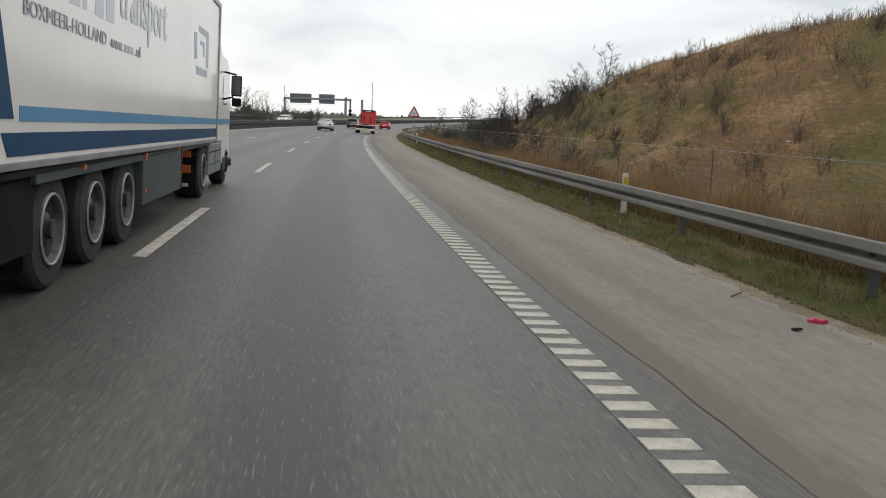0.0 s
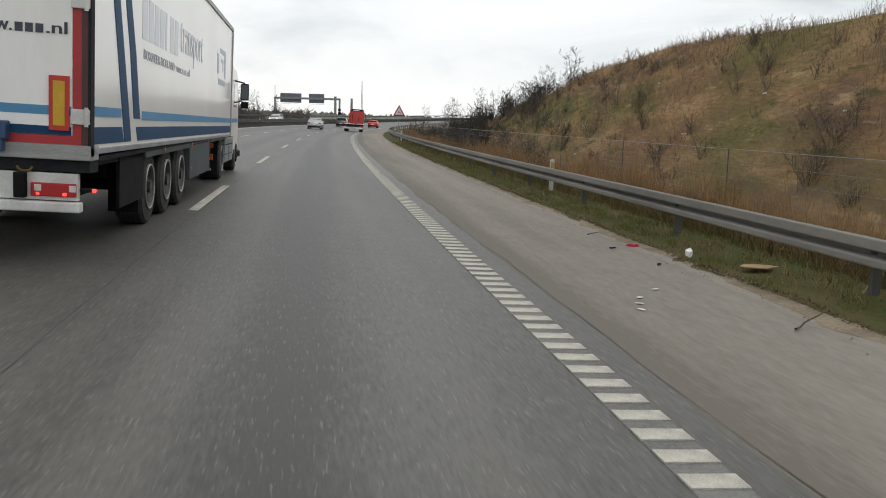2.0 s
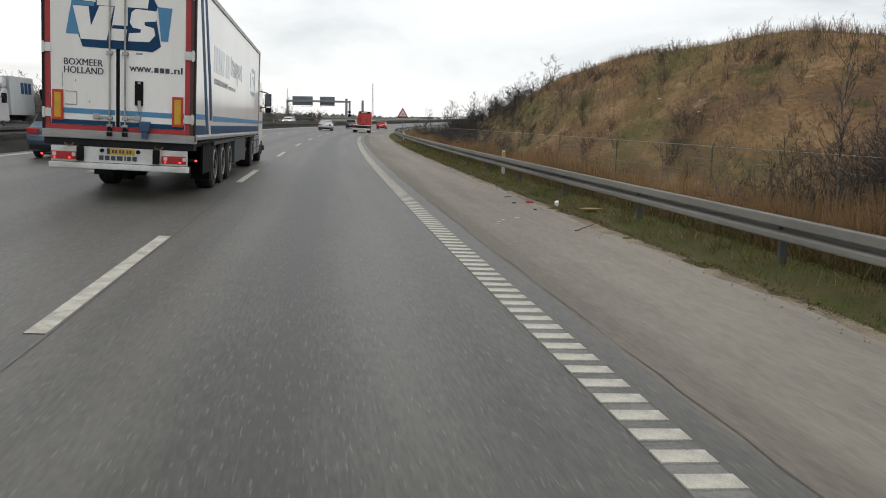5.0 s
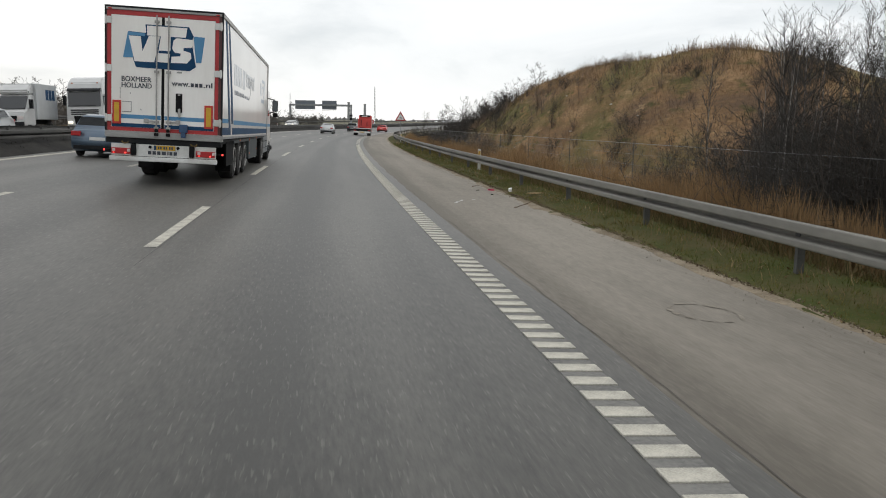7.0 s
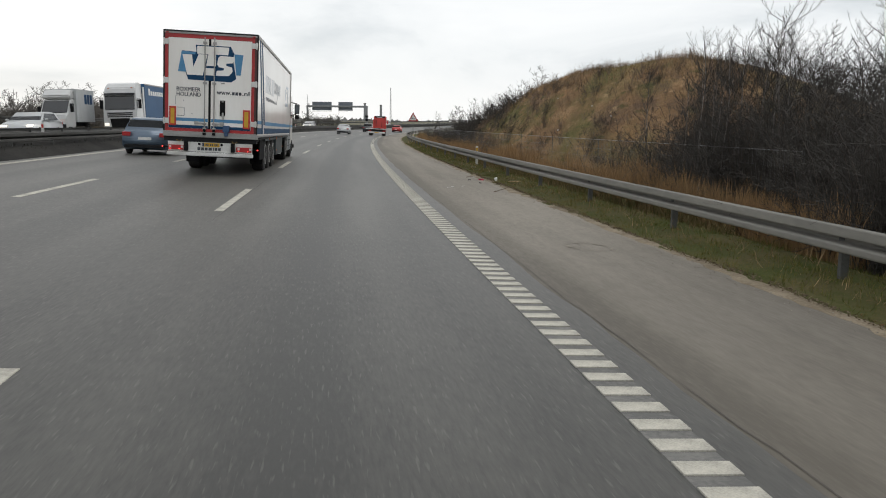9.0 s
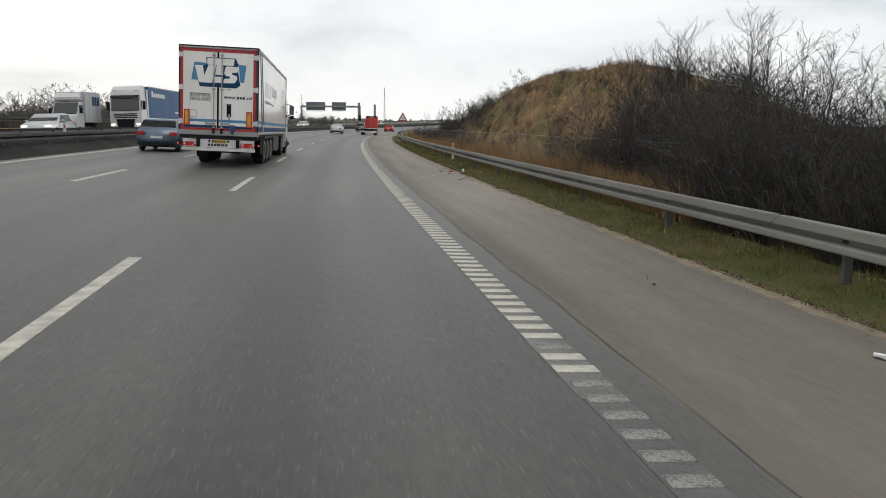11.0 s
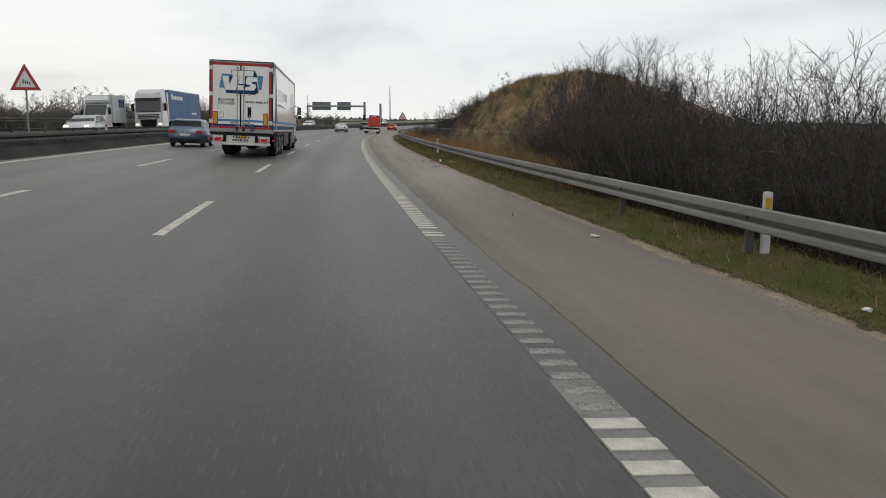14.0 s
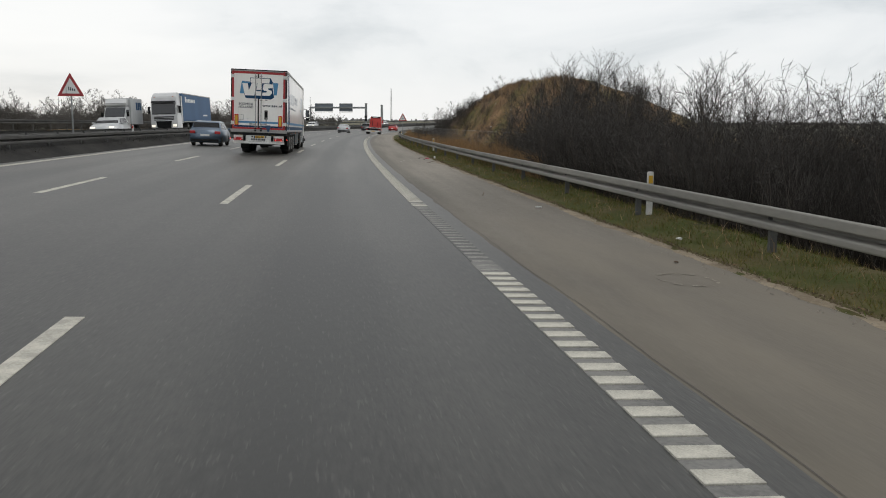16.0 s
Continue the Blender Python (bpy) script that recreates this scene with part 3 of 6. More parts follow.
# ---- paints and small materials ----
M_WHITE = mat("cream_white_panels", (0.84, 0.82, 0.78), (0.76, 0.735, 0.695), 0.32, 0.5, fine=0.15, coat=0.55, stretch=(1, 1, 0.35))
M_DOOR = mat("dirty_white_doors", (0.88, 0.86, 0.82), (0.78, 0.75, 0.705), 0.4, 0.9, fine=0.2, stretch=(1.3, 1, 0.3))
M_NAVY = mat("navy_blue_vinyl", (0.007, 0.046, 0.112), (0.011, 0.058, 0.132), 0.55, 1.0, spec=0.18)
M_SKYBLUE = mat("light_blue_vinyl", (0.082, 0.235, 0.41), (0.105, 0.265, 0.44), 0.55, 1.0, spec=0.2)
M_GREYBLUE = mat("grey_blue_vinyl", (0.24, 0.30, 0.38), (0.29, 0.35, 0.43), 0.4, 1.0, coat=0.2)
M_FRAMERED = mat("dark_red_frame", (0.44, 0.026, 0.028), (0.33, 0.024, 0.025), 0.45, 2.0, fine=0.3)
M_BLACK = mat("black_rubber", (0.008, 0.008, 0.009), (0.014, 0.014, 0.014), 0.85, 4.0, fine=0.3, spec=0.15)
M_TYRE = mat("dusty_tyre", (0.020, 0.020, 0.020), (0.040, 0.038, 0.036), 0.9, 5.0, fine=0.4, bump=0.3)
M_CHASSIS = mat("grimy_chassis", (0.011, 0.012, 0.014), (0.024, 0.024, 0.025), 0.8, 2.5, fine=0.4, spec=0.2)
M_BOXBLUE = mat("blue_grey_plastic", (0.036, 0.049, 0.053), (0.053, 0.065, 0.069), 0.6, 1.2, fine=0.3)
M_RIM = mat("grimy_steel_rim", (0.12, 0.118, 0.115), (0.035, 0.034, 0.033), 0.6, 6.0, metal=0.3, fine=0.4)
M_ALU = mat("dull_aluminium", (0.42, 0.41, 0.39), (0.30, 0.29, 0.275), 0.45, 3.0, metal=0.6, fine=0.3)
M_SILL = mat("scuffed_grey_sill", (0.40, 0.395, 0.38), (0.27, 0.265, 0.255), 0.55, 2.0, metal=0.4, fine=0.4, stretch=(0.4, 1, 2))
M_EDGE = mat("grimy_grey_edge", (0.27, 0.275, 0.285), (0.17, 0.175, 0.18), 0.5, 2.0, fine=0.3)
M_BUMPER = mat("white_bumper_paint", (0.70, 0.70, 0.68), (0.52, 0.51, 0.48), 0.45, 2.5, fine=0.3)
M_YELLOW = mat("yellow_reflector", (0.60, 0.36, 0.02), (0.52, 0.30, 0.02), 0.5, 6.0)
M_REFRED = mat("red_reflector", (0.52, 0.035, 0.02), (0.44, 0.03, 0.02), 0.5, 6.0)
M_LAMPRED = glow("lit_red_lamp", (0.30, 0.008, 0.010), 0.14)
M_LAMPHOT = glow("bright_lamp_bulb", (1.0, 0.05, 0.04), 2.2)
M_LAMPCLEAR = mat("clear_lens", (0.58, 0.50, 0.48), (0.64, 0.56, 0.54), 0.15, 8.0, coat=0.5)
M_ORANGE = glow("orange_marker_lamp", (0.40, 0.10, 0.02), 0.06)
M_GLASS = mat("dark_window", (0.012, 0.014, 0.016), (0.02, 0.022, 0.025), 0.06, 1.0, coat=0.5)
M_TEXTDK = mat("dark_grey_lettering", (0.035, 0.04, 0.055), (0.05, 0.055, 0.07), 0.5, 3.0)
# flank lettering greys are lightened to carry the panel's grazing sheen in colour
M_TEXTMID = mat("sheen_paled_lettering", (0.20, 0.22, 0.25), (0.25, 0.27, 0.30), 0.35, 3.0, coat=0.3)
M_TEXTGREY = mat("grey_lettering", (0.33, 0.36, 0.40), (0.39, 0.42, 0.46), 0.3, 3.0, coat=0.5)
M_RED = mat("red_lorry_paint", (0.52, 0.030, 0.022), (0.44, 0.026, 0.02), 0.35, 1.0, coat=0.3)
M_SIGNWHITE = mat("sign_white", (0.72, 0.72, 0.70), (0.64, 0.64, 0.62), 0.4, 2.0)
M_POSTGREY = mat("galvanised_pole", (0.27, 0.28, 0.28), (0.20, 0.205, 0.205), 0.5, 4.0, metal=0.5)


def lathe(bm, profile, n=28, x=0.0, mouth=True, hollow=False):
    """Turns a profile of (along, radius) about the x axis."""
    rings = []
    for u, r in profile:
        rings.append([bm.verts.new((x + u, r * math.cos(2 * math.pi * k / n), r * math.sin(2 * math.pi * k / n))) for k in range(n)])
    for a, b in zip(rings, rings[1:]):
        for k in range(n):
            bm.faces.new((a[k], a[(k + 1) % n], b[(k + 1) % n], b[k]))
    for ring in (() if hollow else (rings[0], rings[-1]) if mouth else (rings[-1],)):
        bm.faces.new(ring)
    bmesh.ops.recalc_face_normals(bm, faces=bm.faces)
    return bm


def smooth(ob):
    ob.data.polygons.foreach_set("use_smooth", [True] * len(ob.data.polygons))
    return ob


def wheel(parent, x, y, r, w, side, deep=0.10):
    """A lorry wheel whose outer face looks along side (+1 right)."""
    bm = bmesh.new()
    lathe(bm, [(-w / 2, r * 0.4), (-w / 2, r * 0.62), (-w / 2 + 0.01, r * 0.93), (-w / 2 + 0.05, r), (w / 2 - 0.05, r), (w / 2 - 0.01, r * 0.93), (w / 2, r * 0.66), (w / 2 - 0.015, r * 0.6), (-w / 2 + 0.02, r * 0.55)])
    for k in range(5):
        u = -w / 2 + 0.07 + k * (w - 0.14) / 4
        lathe(bm, [(u - 0.012, r * 0.99), (u - 0.01, r + 0.006), (u + 0.01, r + 0.006), (u + 0.012, r * 0.99)])
    ty = part("wheel", bm, M_TYRE, parent, "dusty black tyre on a steel rim")
    ty.matrix_basis = Matrix.Translation((x, y, r)) @ pose(0, 0, 0, 0, 0, 0 if side > 0 else 180)
    bm = bmesh.new()
    f = w / 2
    lathe(bm, [(f - 0.02, r * 0.62), (f + 0.012, r * 0.60), (f + 0.012, r * 0.565), (f - deep, r * 0.52), (f - deep - 0.02, r * 0.32), (f - deep + 0.05, r * 0.28), (f - deep + 0.07, r * 0.10)], mouth=False)
    smooth(part("rim", bm, M_RIM, ty, "grimy steel rim"))
    bm = bmesh.new()
    for k in range(10):
        a = 2 * math.pi * k / 10
        c, s = math.cos(a) * r * 0.34, math.sin(a) * r * 0.34
        tube(bm, (f - deep - 0.01, c, s), (f - deep + 0.035, c, s), 0.016, 6)
    tube(bm, (f - deep, 0, 0), (f - deep + 0.12, 0, 0), r * 0.17, 14)
    part("hub", bm, M_RIM, ty)
    bm = bmesh.new()
    lathe(bm, [(f + 0.010, r * 0.612), (f + 0.022, r * 0.598), (f + 0.020, r * 0.572), (f + 0.006, r * 0.562)], hollow=True)
    smooth(part("rim_flange", bm, M_SILL, ty, "scuffed bright rim edge"))
    bm = bmesh.new()
    for k in range(10):
        a = 2 * math.pi * (k + 0.5) / 10
        c, s = math.cos(a) * r * 0.445, math.sin(a) * r * 0.445
        tube(bm, (f - deep + 0.0, c, s), (f - deep + 0.024, c, s), 0.028, 8)
    tagged(part("rim_holes", bm, M_BLACK, ty), kind="stuff")
    return ty


def lettering(body, m, width, height, material, parent, name="lettering", label=""):
    """Words in the built-in font, fitted to a width and height, as a thin mesh."""
    cu = bpy.data.curves.new(name, "FONT")
    cu.body, cu.extrude, cu.resolution_u = body, 0.0012, 3
    tmp = bpy.data.objects.new(name, cu)
    scene.collection.objects.link(tmp)
    me = bpy.data.meshes.new_from_object(tmp.evaluated_get(bpy.context.evaluated_depsgraph_get()))
    bpy.data.objects.remove(tmp)
    co = np.empty(len(me.vertices) * 3)
    me.vertices.foreach_get("co", co)
    co = co.reshape(-1, 3)
    polys = [tuple(p.vertices) for p in me.polygons]   # struck twice, a little apart, for a bold face
    n = len(co)
    co = np.vstack([co, co + np.array([0.045, 0.0, 0.0008])])
    bpy.data.meshes.remove(me)
    me = bpy.data.meshes.new(name)
    me.from_pydata([tuple(c) for c in co], [], polys + [tuple(i + n for i in p) for p in polys])
    lo, hi = co.min(0), co.max(0)
    co[:, 0] = (co[:, 0] - lo[0]) / (hi[0] - lo[0]) * width
    co[:, 1] = (co[:, 1] - lo[1]) / (hi[1] - lo[1]) * height
    me.vertices.foreach_set("co", co.ravel())
    me.materials.clear()
    me.materials.append(material)
    ob = new(name, me)
    ob.parent = parent
    ob.matrix_basis = m
    return tagged(ob, label)


REAR = Matrix(((1, 0, 0, 0), (0, 0, -1, 0), (0, 1, 0, 0), (0, 0, 0, 1)))     # letters read from behind
FLANK = Matrix(((0, 0, 1, 0), (1, 0, 0, 0), (0, 1, 0, 0), (0, 0, 0, 1)))     # letters read from the right side


def plate(outline, axis, at, thick=0.005):
    """A thin sheet with the given outline, facing backwards ("y") or to the right ("x")."""
    bm = bmesh.new()
    if axis == "y":
        prism(bm, outline, "y", at, at - thick)
    else:
        prism(bm, outline, "x", at, at + thick)
    return bm


def rect(a, b, c, d):
    return [(a, c), (b, c), (b, d), (a, d)]


# ---- the articulated lorry ----
lorry = thing("articulated_lorry", "white refrigerated articulated lorry with blue stripes on the middle lane", "lorry", m=TILT)


def sag(ob):
    """The trailer's body comes down a little towards the front."""
    for v in ob.data.vertices:
        p = ob.matrix_basis @ v.co
        dz = p.y * (0.0073 + max(0.0, p.z - 1.2) * 0.0043)
        v.co = ob.matrix_basis.inverted() @ Vector((p.x, p.y, p.z - dz))
    return ob


bm = boxes((-2.58, -0.02, 0.10, 13.6, 1.12, 3.97), bevel=0.012)
trailer = sag(part("trailer_body", bm, M_WHITE, lorry, "cream white insulated trailer body"))
for a, b, c, d in ((0.0, 0.06, 3.90, 4.0), (0.0, 0.045, 1.125, 1.185)):
    sag(part("edge_rail", boxes((-0.05, 0.004, 0.12, 13.62, c, d), bevel=0.008), M_ALU if c > 2 else M_EDGE, trailer, "aluminium edge rail"))
    sag(part("edge_rail", boxes((-2.604, -2.55, 0.12, 13.62, c, d), bevel=0.008), M_ALU, trailer))
sag(part("corner_post", boxes((-0.06, 0.006, 13.52, 13.63, 1.1, 3.98), bevel=0.012), M_ALU, trailer))
# blue bands and slanting stripes on the flank
X = -0.02
for name, outline, m in (
    ("light_stripe", rect(2.52, 13.5, 1.485, 1.60), M_SKYBLUE), ("dark_stripe", [(2.16, 1.40), (13.5, 1.40), (13.5, 1.225), (2.28, 1.225)], M_NAVY),
    ("light_stripe", rect(0.14, 1.36, 1.51, 1.61), M_SKYBLUE), ("dark_stripe", [(0.14, 1.40), (1.40, 1.40), (1.50, 1.225), (0.14, 1.225)], M_NAVY),
    ("slanting_stripe", [(1.54, 1.225), (1.90, 1.225), (1.52, 2.2), (0.83, 3.9), (0.55, 3.9), (1.19, 2.2)], M_NAVY),
    ("slanting_stripe", [(2.04, 1.50), (2.40, 1.50), (2.13, 2.3), (1.36, 3.9), (1.10, 3.9), (1.80, 2.3)], M_NAVY),
):
    sag(part(name, plate(outline, "x", X, 0.006), m, trailer))
# tall lettering on the flank; the name stands as plain bars
for k in range(7):
    y = 2.50 + 0.405 * k
    sag(part("letter_bar", boxes((X, X + 0.003, y, y + (0.32 if k != 4 else 0.13), 2.52, 3.06)), M_TEXTGREY, trailer))
sag(lettering("transport", Matrix.Translation((X + 0.004, 5.45, 2.44)) @ FLANK, 2.65, 0.66, M_TEXTGREY, trailer))
sag(lettering("BOXMEER-HOLLAND", Matrix.Translation((X + 0.004, 2.60, 2.27)) @ FLANK, 2.35, 0.125, M_TEXTMID, trailer))
sag(lettering("www.", Matrix.Translation((X + 0.004, 5.12, 2.27)) @ FLANK, 0.52, 0.085, M_TEXTMID, trailer))
for k in range(3):
    sag(part("letter_bar", boxes((X, X + 0.003, 5.70 + k * 0.16, 5.81 + k * 0.16, 2.27, 2.355)), M_TEXTMID, trailer))
sag(lettering(".nl", Matrix.Translation((X + 0.004, 6.20, 2.27)) @ FLANK, 0.30, 0.125, M_TEXTMID, trailer))
for outline in ([(10.45, 3.05), (10.75, 3.07), (10.85, 2.62), (10.55, 2.60)], [(10.95, 3.22), (12.15, 3.22), (12.15, 2.55), (11.85, 2.55), (11.85, 3.10), (10.95, 3.10)],
                [(11.15, 2.98), (11.65, 2.98), (11.65, 2.72), (11.5, 2.72), (11.5, 2.9), (11.15, 2.9)], [(10.7, 2.50), (12.05, 2.50), (12.0, 2.36), (10.8, 2.36)]):
    sag(part("emblem", plate(outline, "x", X, 0.003), M_GREYBLUE, trailer))

# rear frame and doors
Y = 0.06
rear_frame = part("rear_frame", boxes((-2.60, -2.565, -0.02, 0.12, 1.10, 3.94), (-0.030, 0.0, -0.02, 0.12, 1.10, 3.94), (-2.60, 0.0, -0.02, 0.12, 3.94, 4.0), bevel=0.006), M_CHASSIS, lorry, "dark rear frame")
each("frame_post", ((-2.565, -2.547, -0.004, 0.10, 1.216, 3.905), (-0.093, -0.030, -0.004, 0.10, 1.216, 3.905)), mat("grimy_maroon_frame", (0.10, 0.022, 0.022), (0.055, 0.028, 0.026), 0.5, 2.0, fine=0.3), rear_frame, "grimy maroon frame post")
part("top_rail", boxes((-2.565, -0.030, -0.028, 0.05, 3.905, 3.955), bevel=0.008), M_SILL, rear_frame, "grey metal top rail")
each("roof_lamp", ((-2.52, -2.44, -0.045, 0.0, 3.91, 3.94), (-0.16, -0.08, -0.045, 0.0, 3.91, 3.94)), M_LAMPRED, rear_frame, "small red roof lamp", bevel=0.006)
part("red_trim", boxes((-2.545, -2.465, 0.0, 0.10, 1.216, 3.905), (-0.175, -0.095, 0.0, 0.10, 1.216, 3.905), (-2.465, -0.175, 0.0, 0.10, 3.80, 3.905), (-2.465, -0.175, 0.0, 0.10, 1.216, 1.30)), M_FRAMERED, rear_frame, "dark red painted frame strip")
part("sill", boxes((-2.60, 0.0, -0.03, 0.30, 1.062, 1.213), bevel=0.012), M_SILL, rear_frame, "scuffed grey metal sill")
part("cross_beam", boxes((-2.58, -0.02, 0.02, 0.35, 0.94, 1.058)), M_CHASSIS, rear_frame, "grimy dark cross beam")
for x in (-2.15, -0.62):
    bm = bmesh.new()
    for k in range(8):
        a0, a1 = math.pi * (1 + k / 8), math.pi * (1 + (k + 1) / 8)
        tube(bm, (x + 0.07 * math.cos(a0), -0.03, 0.985 + 0.05 * math.sin(a0)), (x + 0.07 * math.cos(a1), -0.03, 0.985 + 0.05 * math.sin(a1)), 0.013, 6)
    part("tow_hook", bm, mat("grimy_yellow_hook", (0.22, 0.14, 0.02), (0.12, 0.08, 0.02), 0.6), rear_frame, "grimy yellow tow hook")
for x0, x1 in ((-2.46, -1.362), (-1.298, -0.18)):
    door = part("rear_door", boxes((x0, x1, 0.0, 0.10, 1.302, 3.795), bevel=0.01), M_DOOR, lorry, "dirty white rear door")
    part("light_stripe", boxes((x0 + 0.01, x1 - 0.01, -0.005, 0.005, 1.50, 1.59)), M_SKYBLUE, door)
    part("dark_stripe", boxes((x0 + 0.01, x1 - 0.01, -0.005, 0.005, 1.306, 1.39)), M_NAVY, door)
    sx = -1.46 if x0 < -2 else -1.20
    bm = bmesh.new()
    tube(bm, (sx, -0.045, 1.13), (sx, -0.045, 3.84), 0.017, 10)
    part("lock_rod", bm, M_ALU, door, "steel locking rod")
    each("rod_bracket", [(sx - 0.05, sx + 0.05, -0.07, 0.0, z, z + 0.06) for z in (1.28, 1.42, 2.55, 3.66)], M_ALU, door, bevel=0.008)
    each("rod_foot", [(sx - 0.045, sx + 0.045, -0.085, 0.0, 1.13, 1.20), (sx - 0.035, sx + 0.035, -0.08, 0.0, 1.22, 1.30)], M_BLACK, door, "black rod end", bevel=0.01)
    hx = (-1.74, -1.44) if x0 < -2 else (-1.21, -0.93)
    bm = boxes((hx[0], hx[1], -0.05, -0.02, 1.44, 1.48), bevel=0.008)
    box(bm, hx[0] if x0 < -2 else hx[1] - 0.10, hx[0] + 0.11 if x0 < -2 else hx[1], -0.06, 0.0, 1.425, 1.515, bevel=0.01)
    part("handle", bm, M_ALU, door, "steel locking handle")
part("door_seal", boxes((-1.362, -1.298, 0.01, 0.06, 1.30, 3.86)), M_BLACK, rear_frame, "black rubber seal")
for x0, x1 in ((-2.60, -2.44), (-0.19, -0.01)):
    for z in (1.42, 2.54, 3.60):
        bm = boxes((x0, x1, -0.035, 0.0, z, z + 0.15), bevel=0.012)
        tube(bm, (x0 + 0.03 if x0 < -2 else x1 - 0.03, -0.04, z - 0.02), (x0 + 0.03 if x0 < -2 else x1 - 0.03, -0.04, z + 0.17), 0.02, 8)
        part("hinge", bm, M_BUMPER, rear_frame, "white painted hinge")
for x0, x1, z0, z1 in ((-2.43, -2.245, 1.37, 1.90), (-0.395, -0.205, 1.35, 1.885)):
    board = part("warning_board", boxes((x0, x1, -0.03, -0.004, z0, z1), bevel=0.004), M_REFRED, rear_frame, "red and yellow reflecting board")
    part("yellow_field", boxes((x0 + 0.04, x1 - 0.04, -0.034, -0.028, z0 + 0.05, z1 - 0.05)), M_YELLOW, board)
slot = part("black_vent", boxes((-1.04, -0.895, -0.02, 0.0, 1.69, 2.12), bevel=0.006), M_BLACK, rear_frame, "black vent flap with steel catch")
each("catch", ((-0.985, -0.93, -0.04, -0.018, 1.58, 1.78), (-1.0, -0.92, -0.045, -0.018, 1.66, 1.69), (-0.99, -0.94, -0.03, -0.015, 2.07, 2.11)), M_ALU, slot, bevel=0.005)
part("lock_box", boxes((-0.94, -0.76, -0.14, 0.0, 1.24, 1.42), (-0.90, -0.80, -0.12, 0.0, 1.12, 1.26), bevel=0.015), mat("blue_lock_plastic", (0.02, 0.06, 0.14), (0.03, 0.075, 0.16), 0.4), rear_frame, "blue plastic lock box")
each("small_flap", ((-2.22, -2.02, -0.006, 0.0, 1.64, 1.66), (-2.03, -2.015, -0.006, 0.0, 1.66, 1.88), (-2.22, -2.02, -0.006, 0.0, 1.87, 1.885), (-2.27, -2.26, -0.006, 0.0, 1.95, 2.2), (-2.05, -2.035, -0.008, 0.0, 2.05, 2.09), (-1.82, -1.80, -0.008, 0.0, 1.70, 1.73), (-1.02, -0.91, -0.01, 0, 2.58, 2.61)), M_SILL, rear_frame)
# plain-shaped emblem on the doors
for name, outline, m, dy in (
    ("emblem_shade", [(-2.10, 3.45), (-1.70, 3.43), (-1.72, 3.62), (-0.76, 3.62), (-0.66, 3.42), (-0.70, 3.30), (-0.62, 2.84), (-0.60, 2.74), (-0.74, 2.64), (-1.92, 2.66), (-1.99, 2.86), (-1.97, 2.98)], M_NAVY, 0.0),
    ("emblem_side", [(-2.20, 2.87), (-1.98, 2.87), (-2.06, 3.44), (-2.10, 3.44)], M_SKYBLUE, 0.001), ("emblem_side", [(-0.66, 3.42), (-0.41, 3.41), (-0.48, 2.84), (-0.60, 2.84)], M_SKYBLUE, 0.001),
    ("emblem_side", [(-2.08, 3.44), (-1.72, 3.42), (-1.73, 3.36), (-2.08, 3.36)], M_SKYBLUE, 0.002),
    ("emblem_face", [(-1.68, 3.595), (-0.80, 3.595), (-0.83, 3.38), (-1.68, 3.38)], M_DOOR, 0.004),
    ("emblem_face", [(-2.08, 3.35), (-1.82, 3.35), (-1.78, 3.02), (-1.64, 3.37), (-1.40, 3.37), (-1.52, 2.79), (-1.95, 2.79)], M_DOOR, 0.006),
    ("emblem_face", [(-1.13, 3.12), (-1.10, 3.30), (-1.03, 3.36), (-0.66, 3.34), (-0.69, 3.17), (-0.88, 3.15), (-0.88, 3.09), (-0.72, 3.05), (-0.70, 2.93), (-0.80, 2.81), (-1.16, 2.80), (-1.14, 2.94), (-0.95, 2.96), (-0.94, 3.02), (-1.08, 3.04)], M_DOOR, 0.006),
    ("emblem_face", [(-1.375, 3.40), (-1.165, 3.40), (-1.165, 3.10), (-1.20, 2.80), (-1.47, 2.80)], M_DOOR, 0.005),
    ("emblem_bar", [(-1.42, 3.06), (-1.14, 3.06), (-1.15, 3.0), (-1.43, 3.0)], M_NAVY, 0.006),
):
    part(name, plate(outline, "y", -0.004 - dy, 0.004), m, rear_frame)
lettering("BOXMEER", Matrix.Translation((-2.235, -0.006, 2.335)) @ REAR, 0.655, 0.115, M_TEXTDK, rear_frame)
lettering("HOLLAND", Matrix.Translation((-2.235, -0.006, 2.195)) @ REAR, 0.665, 0.115, M_TEXTDK, rear_frame)
lettering("www.", Matrix.Translation((-1.135, -0.006, 2.285)) @ REAR, 0.40, 0.085, M_TEXTDK, rear_frame)
each("letter_bar", [(-0.71 + k * 0.095, -0.64 + k * 0.095, -0.010, 0.0, 2.285, 2.37) for k in range(3)], M_TEXTDK, rear_frame)
lettering(".nl", Matrix.Translation((-0.425, -0.006, 2.285)) @ REAR, 0.20, 0.115, M_TEXTDK, rear_frame)
